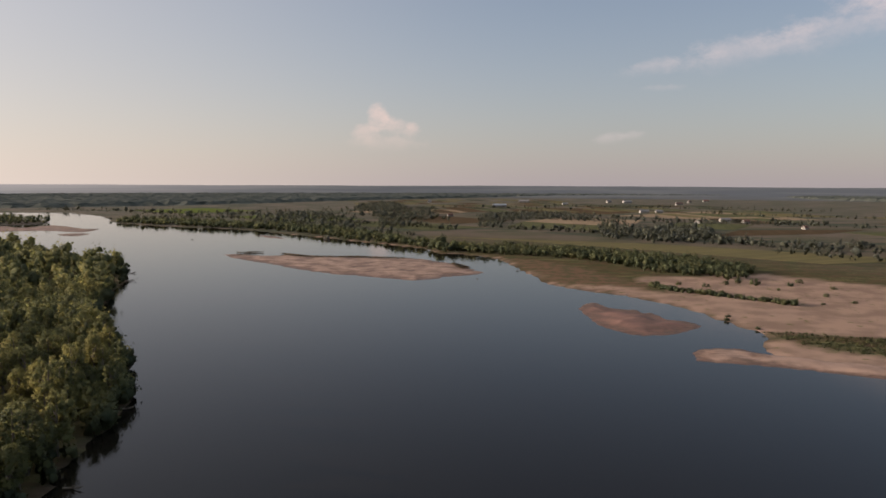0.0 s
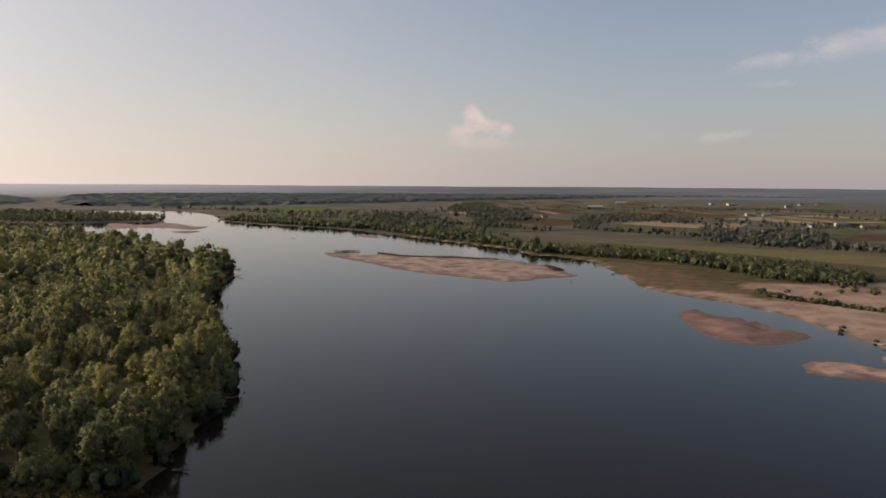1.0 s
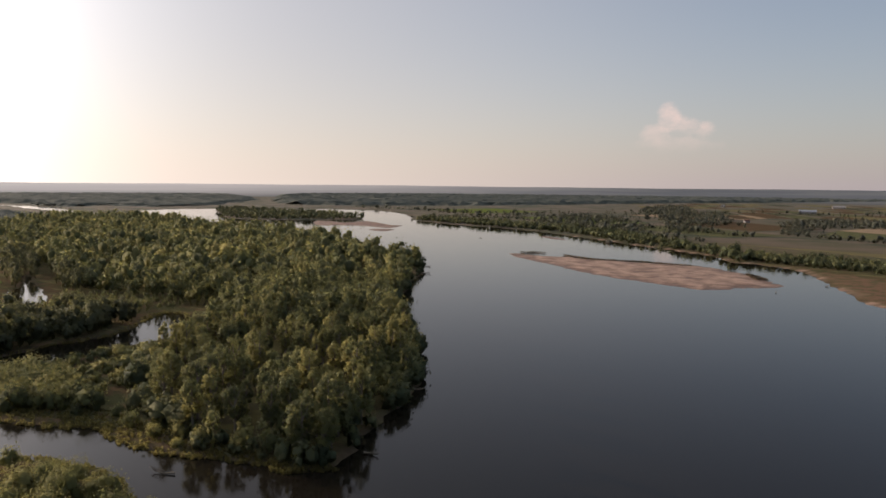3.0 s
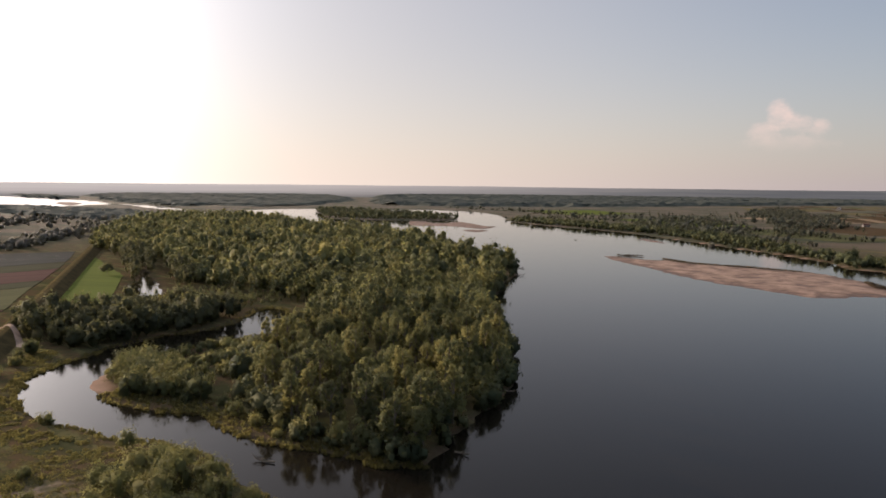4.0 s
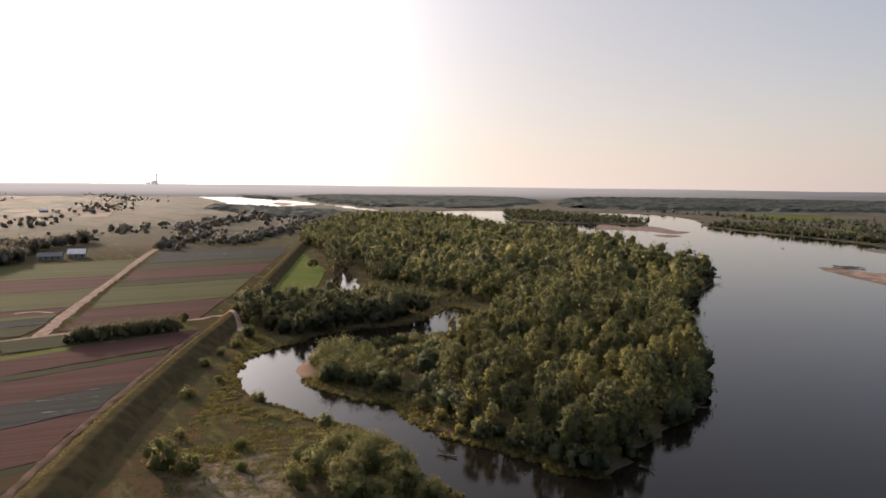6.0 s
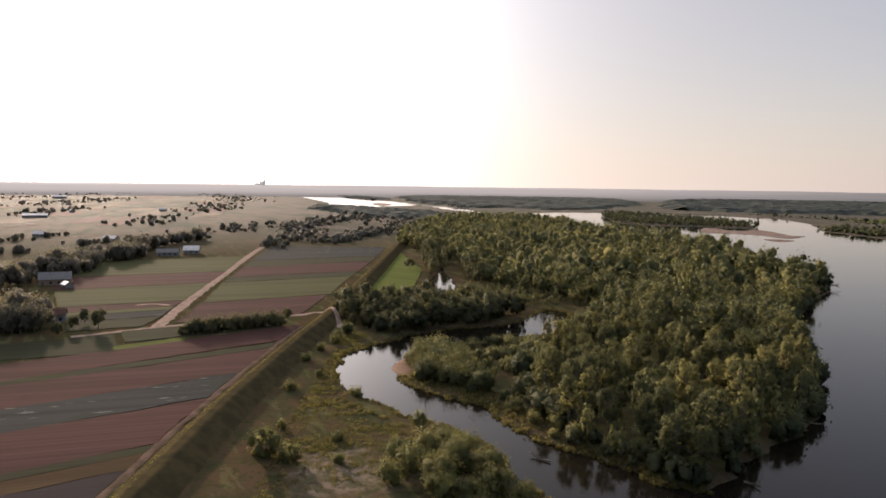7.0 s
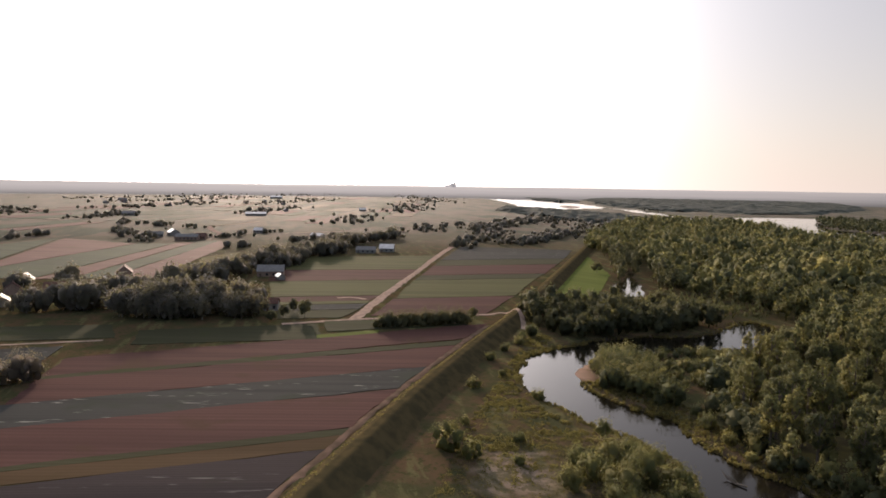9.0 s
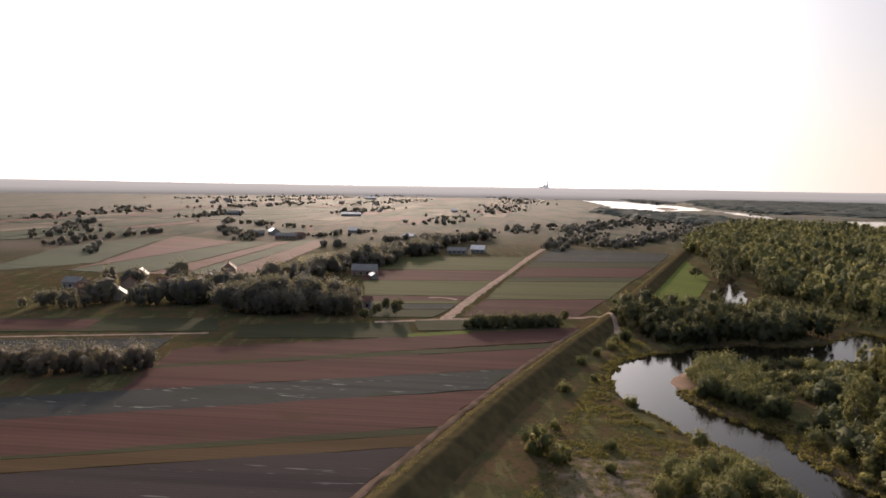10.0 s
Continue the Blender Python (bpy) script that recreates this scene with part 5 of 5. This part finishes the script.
def part(name, bm, material, parent, label=""):
    """Links a bmesh as one mesh under a thing or a part."""
    me = bpy.data.meshes.new(name)
    bmesh.ops.recalc_face_normals(bm, faces=bm.faces)
    bm.to_mesh(me)
    bm.free()
    me.materials.append(material)
    ob = new(name, me)
    ob.parent = parent
    return tagged(ob, label)


def box(x0, y0, z0, x1, y1, z1, bm=None):
    bm = bm or bmesh.new()
    v = [bm.verts.new((x, y, z)) for z in (z0, z1) for x, y in ((x0, y0), (x1, y0), (x1, y1), (x0, y1))]
    for f in ((0, 3, 2, 1), (4, 5, 6, 7), (0, 1, 5, 4), (1, 2, 6, 5), (2, 3, 7, 6), (3, 0, 4, 7)):
        bm.faces.new([v[k] for k in f])
    return bm


def house(x, y, turn, length, width, eaves, ridge, wall_material, roof_material, label, category="house", chimney=True):
    """A gabled house: walls, two roof slopes, a chimney, a door and windows."""
    top = new("house")
    top.matrix_basis = pose(x, y, 0.62, 0, 0, turn)
    l, w = length / 2, width / 2
    bm = box(-l, -w, -0.3, l, w, eaves)
    for s in (-1, 1):
        a, b, c = bm.verts.new((s * l, -w, eaves)), bm.verts.new((s * l, w, eaves)), bm.verts.new((s * l, 0, ridge))
        bm.faces.new((a, b, c))
    part("wall", bm, wall_material, top)
    for s in (-1, 1):
        bm = bmesh.new()
        o, t = 0.45, 0.16
        drop = (ridge - eaves) / w * o
        low = [(-l - o, s * (w + o), eaves - drop), (l + o, s * (w + o), eaves - drop), (l + o, 0, ridge), (-l - o, 0, ridge)]
        vs = [bm.verts.new((p[0], p[1], p[2] + 0.02)) for p in low] + [bm.verts.new((p[0], p[1], p[2] + t)) for p in low]
        for f in ((0, 1, 2, 3), (4, 5, 6, 7), (0, 1, 5, 4), (1, 2, 6, 5), (2, 3, 7, 6), (3, 0, 4, 7)):
            bm.faces.new([vs[k] for k in f])
        slope = part("roof", bm, roof_material, top)
    if chimney:
        part("chimney", box(l * 0.3, -0.3, ridge - 0.7, l * 0.3 + 0.6, 0.3, ridge + 0.9), BRICKWORK, slope)
    for s in (-1, 1):
        for k in range(max(2, int(length // 3.2))):
            wx = -l + (k + 0.5) * length / max(2, int(length // 3.2))
            ya, yb = sorted((s * (w - 0.05), s * (w + 0.04)))
            if s == -1 and k == 0:
                part("door", box(wx - 0.5, ya, 0, wx + 0.5, yb, 2.05), WOOD, top)
            else:
                pane = part("window", box(wx - 0.55, ya, 0.95, wx + 0.55, yb, 2.2), WINDOW, top)
                out = s * (w + 0.04)
                rim = bmesh.new()
                for x0, z0, x1, z1 in ((-0.65, 0.85, 0.65, 0.95), (-0.65, 2.2, 0.65, 2.3), (-0.65, 0.95, -0.55, 2.2), (0.55, 0.95, 0.65, 2.2)):
                    box(wx + x0, min(out, out + s * 0.06) - 0.02, z0, wx + x1, max(out, out + s * 0.06), z1, rim)
                part("window_frame", rim, WOOD, pane)
    return tagged(top, label, category, group="buildings of the village")


house(-441, -103, 12, 13, 9, 4.2, 8.2, BRICKWORK, ROOF_TILE, "dark tiled farmhouse among village trees")
house(-386, -172, 70, 11, 7, 3.6, 6.0, PLASTER, ROOF_GREY, "whitewashed house with a grey roof at the village edge")
house(-352, -136, 20, 11, 7, 2.8, 5.2, PLASTER, ROOF_GREY, "low pale house with a grey sheet roof")
house(-362, -125, 100, 9, 6, 2.8, 5.0, PLASTER, ROOF_GREY, "small pale house with a grey sheet roof")
house(-389, -144, 15, 12, 8, 3.2, 6.4, BRICKWORK, ROOF_TILE, "brown masonry house with a tiled roof")
house(-388, -124, 95, 10, 7, 3.0, 6.0, PLASTER, ROOF_TILE, "pale house with a red brown tiled roof")
house(-360, -103, 10, 10, 7, 2.8, 5.6, PLASTER, ROOF_TILE, "pale plastered house beside village trees")
house(-351, -92, 40, 14, 6, 2.4, 3.9, PLASTER, ROOF_GREY, "long pale shed with a low grey roof", "shed", False)
house(-408, -104, 30, 11, 7, 3.0, 5.6, PLASTER, ROOF_SHINY, "pale house with a shining metal roof")
house(-420, -150, 8, 12, 8, 3.0, 6.4, BRICKWORK, ROOF_GREY, "brown barn with a grey roof", "barn", False)
house(-372, -160, 80, 9, 7, 2.8, 5.4, BRICKWORK, ROOF_TILE, "brown house with a tiled roof near bushes")
house(-446, -18, 85, 16, 9, 3.6, 7.0, BRICKWORK, ROOF_GREY, "long brown barn with a grey roof", "barn", False)
house(-428, -12, 20, 6, 4, 2.4, 3.8, PLASTER, ROOF_SHINY, "small shed with a shining metal roof", "shed", False)
house(-327, -13, 80, 6, 4.5, 3.6, 5.6, PLASTER, ROOF_TILE, "small pale shed at the corner of the fields", "shed", False)
house(-588, 55, 75, 16, 8, 3.0, 5.4, PLASTER, ROOF_GREY, "white farm shed beside the fields", "shed", False)
house(-597, 74, 75, 12, 9, 3.4, 6.6, PLASTER, ROOF_SHINY, "white farm building with a bright metal roof", "barn", False)
house(-790, -134, 20, 16, 10, 3.4, 6.6, PLASTER, ROOF_SHINY, "far farmhouse with a bright metal roof")
house(-765, -146, 100, 12, 7, 3.0, 5.6, PLASTER, ROOF_GREY, "far pale farm building")
house(-726, -110, 80, 22, 9, 3.4, 6.0, BRICKWORK, ROOF_GREY, "long far barn with a grey roof", "barn", False)
house(-735, -98, 80, 10, 8, 3.0, 6.0, BRICKWORK, ROOF_TILE, "far tiled farm building near a road")
house(-828, -46, 60, 12, 8, 3.0, 6.0, PLASTER, ROOF_SHINY, "far house with a shining roof among trees")
house(-742, 18, 50, 14, 8, 3.4, 5.6, PLASTER, ROOF_SHINY, "far shed with a brightly shining roof", "shed", False)
house(-1232, -74, 88, 34, 14, 4.0, 6.6, PLASTER, ROOF_SHINY, "long far hall with a brightly shining roof", "hall", False)
house(-1225, -276, 70, 22, 10, 4.0, 7.5, PLASTER, ROOF_GREY, "far pale farm building in hazy fields")
house(-2463, -80, 90, 40, 20, 6.0, 10.0, PLASTER, ROOF_SHINY, "very far hall with a shining roof", "hall", False)
house(-1451, 128, 90, 14, 10, 4.0, 7.0, PLASTER, ROOF_SHINY, "far house with a glinting roof")
house(-128, 1760, 8, 34, 14, 6.0, 9.0, PLASTER, ROOF_SHINY, "long white hall in the far plain", "hall", False)
house(-180, 1246, 30, 9, 7, 3.0, 5.6, PLASTER, ROOF_TILE, "far white house between hedges")
house(194, 1500, 15, 18, 9, 4.0, 6.5, PLASTER, ROOF_GREY, "far pale farm hall", "hall", False)
house(222, 1492, 15, 14, 8, 4.0, 6.5, PLASTER, ROOF_GREY, "far pale farm shed", "shed", False)
house(278, 1172, 20, 17, 8, 3.6, 6.0, PLASTER, ROOF_GREY, "long far barn over the river", "barn", False)
house(300, 1133, 10, 10, 8, 3.0, 6.0, PLASTER, ROOF_TILE, "far white house over the river")
house(338, 993, 40, 8, 6, 2.6, 5.0, PLASTER, ROOF_TILE, "far white house behind the hedges")
house(224, 1109, 60, 10, 8, 3.6, 6.6, PLASTER, ROOF_TILE, "far house with a tiled roof in trees")
house(-85, 2260, 0, 30, 14, 5.0, 9.0, PLASTER, ROOF_GREY, "very far pale building", "hall", False)
house(240, 2270, 20, 26, 14, 5.0, 9.0, PLASTER, ROOF_GREY, "very far pale farm building", "hall", False)
fr = np.random.RandomState(17)
for k in range(8):
    house(-420 + 1100 * fr.uniform(), 1900 + 700 * fr.uniform(), 90 * fr.uniform(), 14 + 8 * fr.uniform(), 9, 4.0, 7.5, PLASTER, ROOF_TILE if k % 2 else ROOF_GREY,
          "far pale house in a scattered village")
for k in range(10):
    house(-1300 - 900 * fr.uniform(), -500 + 480 * fr.uniform(), 90 * fr.uniform(), 12 + 6 * fr.uniform(), 9, 4.0, 7.0, PLASTER, ROOF_TILE if k % 2 else ROOF_GREY,
          "far pale house in the hazy plain")

plant = new("power_station")
plant.matrix_basis = pose(-4480, 1002, 10, 0, 0, 12)
sv_, sf_ = tube([(0, 0, 0), (0, 0, 40), (0, 0, 98)], [7.5, 6.0, 4.6], 16)
stack = new("smokestack", mesh_from("smokestack", sv_, sf_, CONCRETE))
stack.parent = plant
part("boiler_house", box(-40, -14, 0, -12, 14, 56), CONCRETE, plant)
part("turbine_hall", box(-110, -18, 0, -44, 18, 44), CONCRETE, plant)
tagged(plant, "pale power station with one tall smokestack on the horizon", "power station")

# ---- driftwood and small things in the water ----
def snag(x, y, turn, reach, label, name="dead_branch", seed=1):
    """A fallen bare tree that lies half in the water."""
    r = np.random.RandomState(seed)
    pieces = [tube([(-reach * 0.5, 0, 0.5), (0, 0.1 * reach, 0.35), (reach * 0.45, 0, 0.5), (reach * 0.7, -0.1, 0.9)], [0.22, 0.18, 0.11, 0.03], 6)]
    for k in range(7):
        t = r.uniform(-0.1, 0.6)
        a = r.uniform(-1.0, 1.0)
        ln = reach * r.uniform(0.2, 0.45)
        pieces.append(tube([(reach * t, 0, 0.45), (reach * t + ln * 0.5 * math.cos(a), ln * 0.5 * math.sin(a), 0.5 + ln * 0.35), (reach * t + ln * math.cos(a), ln * math.sin(a), 0.5 + ln * r.uniform(0.2, 0.8))],
                           [0.09, 0.06, 0.015], 5))
    v, f = merged(pieces)
    ob = new(name, mesh_from(name, v, f, BARK))
    ob.matrix_basis = pose(x, y, -0.15, 0, 0, turn)
    return tagged(ob, label, "driftwood", group="driftwood along the bank")


snag(-142, 211, 40, 6.5, "bare forked dead branch over the river", seed=1)
snag(-122, 184, 20, 3.0, "short dead branch at the wooded bank", seed=2)
snag(-110, 164, 30, 2.6, "dark dead stub in the water", seed=3)
snag(-254, 384, 20, 7, "fallen dead tree reaching into the river", seed=4)
snag(-273, 418, 20, 4, "dead branch at the corner of the wood", seed=5)
snag(-121, 87, 200, 4.5, "bare dead branch in the old river arm", seed=6)
snag(-92, 118, 10, 3.0, "dead branch below the overhanging trees", seed=7)
snag(-373, 679, 0, 2.6, "dark driftwood in mid river", seed=8)
snag(-45, 432, 90, 2.2, "dark driftwood off the sandbar", seed=9)
snag(-22, 478, 60, 3.0, "pale driftwood on the sandy bank", seed=10)
snag(42, 384, 60, 2.4, "dark driftwood near the sandy shore", seed=11)

# ---- rough grass of the riverside meadow ----
meadow = curve([(-108, 22), (-150, 36), (-185, 52), (-225, 72), (-262, 92), (-250, 96), (-238, 86), (-222, 74), (-205, 65), (-178, 62), (-155, 68), (-135, 76), (-110, 72), (-92, 68), (-80, 50)])
TUFT_MAT = leaf_material("dry_grass", (0.088, 0.078, 0.034), (0.120, 0.095, 0.042), (0.165, 0.130, 0.050), 0.5)


def tuft(seed, h, w, blades):
    r = np.random.RandomState(seed)
    v, f = [], []
    for k in range(blades):
        a, q = r.uniform(0, 6.28), r.uniform(0, w * 0.5)
        p = np.array((q * math.cos(a), q * math.sin(a), -0.1))
        lean = r.normal(size=2) * 0.3 * h
        s = np.array((-math.sin(a), math.cos(a), 0)) * w * 0.16
        top = p + (lean[0], lean[1], h * r.uniform(0.6, 1.1))
        v += [p - s, p + s, top]
        f.append((3 * k, 3 * k + 1, 3 * k + 2))
    return np.array(v), np.array(f)


tufts = scatter(meadow, 1.0, 55)
along_ridge, over_ridge = tufts[:, 0] * 0.33 + tufts[:, 1] * 0.94, tufts[:, 0] * -0.94 + tufts[:, 1] * 0.33
ridge = wobble(along_ridge / 3.5, over_ridge, 8, 56) + 0.4 * wobble(tufts[:, 0], tufts[:, 1], 30, 64)
tufts = tufts[(ridge > 0.12) | (np.random.RandomState(65).uniform(size=len(tufts)) < 0.22)]
grove("rough_grass", tufts, [tuft(k, 0.42, 1.7, 18) for k in range(6)], (0.5, 1.4), TUFT_MAT, "tussocks of dry grass and weeds in the meadow", 57, "grass")
fringe = curve([(-100, 103), (-122, 97), (-146, 95), (-168, 92), (-186, 86), (-205, 89), (-190, 96), (-165, 103), (-140, 104), (-118, 105)])
fringe_spots = scatter(fringe, 1.5, 58)
fringe_spots = fringe_spots[fringe_spots[:, 0] > -194]
grove("rough_grass", fringe_spots, [tuft(20 + k, 0.7, 1.4, 16) for k in range(6)], (0.5, 1.3), TUFT_MAT, "tall rough grass on the bank below the wood", 59, "grass")

crest = LEVEE[(LEVEE[:, 0] < -20) & (LEVEE[:, 0] > -420)]
cr = np.random.RandomState(63)
cs_ = np.repeat(crest, 60, axis=0) + cr.normal(size=(len(crest) * 60, 2)) * (5.0, 5.0)
nearest = np.argmin(np.hypot(cs_[:, :1] - LEVEE[None, :, 0], cs_[:, 1:] - LEVEE[None, :, 1]), axis=1)
over = ((cs_ - LEVEE[nearest]) * left_of_levee[nearest]).sum(1)
cs_ = cs_[(over > -1.0) & (over < 4.4)]
lt = [tuft(40 + k, 0.34, 0.9, 9) for k in range(6)]
vs, fs, at = [], [], 0
for k, (x, y) in enumerate(cs_):
    v, f = lt[k % 6]
    vs.append(v * cr.uniform(0.5, 1.2) + (x, y, float(levee_bank(np.array([x]), np.array([y]))[0])))
    fs.append(f + at)
    at += len(v)
tagged(new("rough_grass", mesh_from("rough_grass", np.vstack(vs), np.vstack(fs), TUFT_MAT, False)), "dry uncut grass over the levee", "grass", kind="stuff")

# reeds and weeds along the water's edge
rim = curve(OXBOW, True, 12)
rr = np.random.RandomState(71)
reed = np.repeat(rim, 9, axis=0) + rr.normal(size=(len(rim) * 9, 2)) * 2.2
rd = shore(reed[:, 0], reed[:, 1])
reed = reed[(rd > -0.2) & (rd < 5) & (np.hypot((reed[:, 0] + 208) / 14, (reed[:, 1] - 89) / 8) > 1)]
grove("reeds", reed, [tuft(60 + k, 0.8, 1.3, 14) for k in range(6)], (0.5, 1.4), TUFT_MAT, "reeds and weeds along the old river arm", 72, "reeds", 0.1)
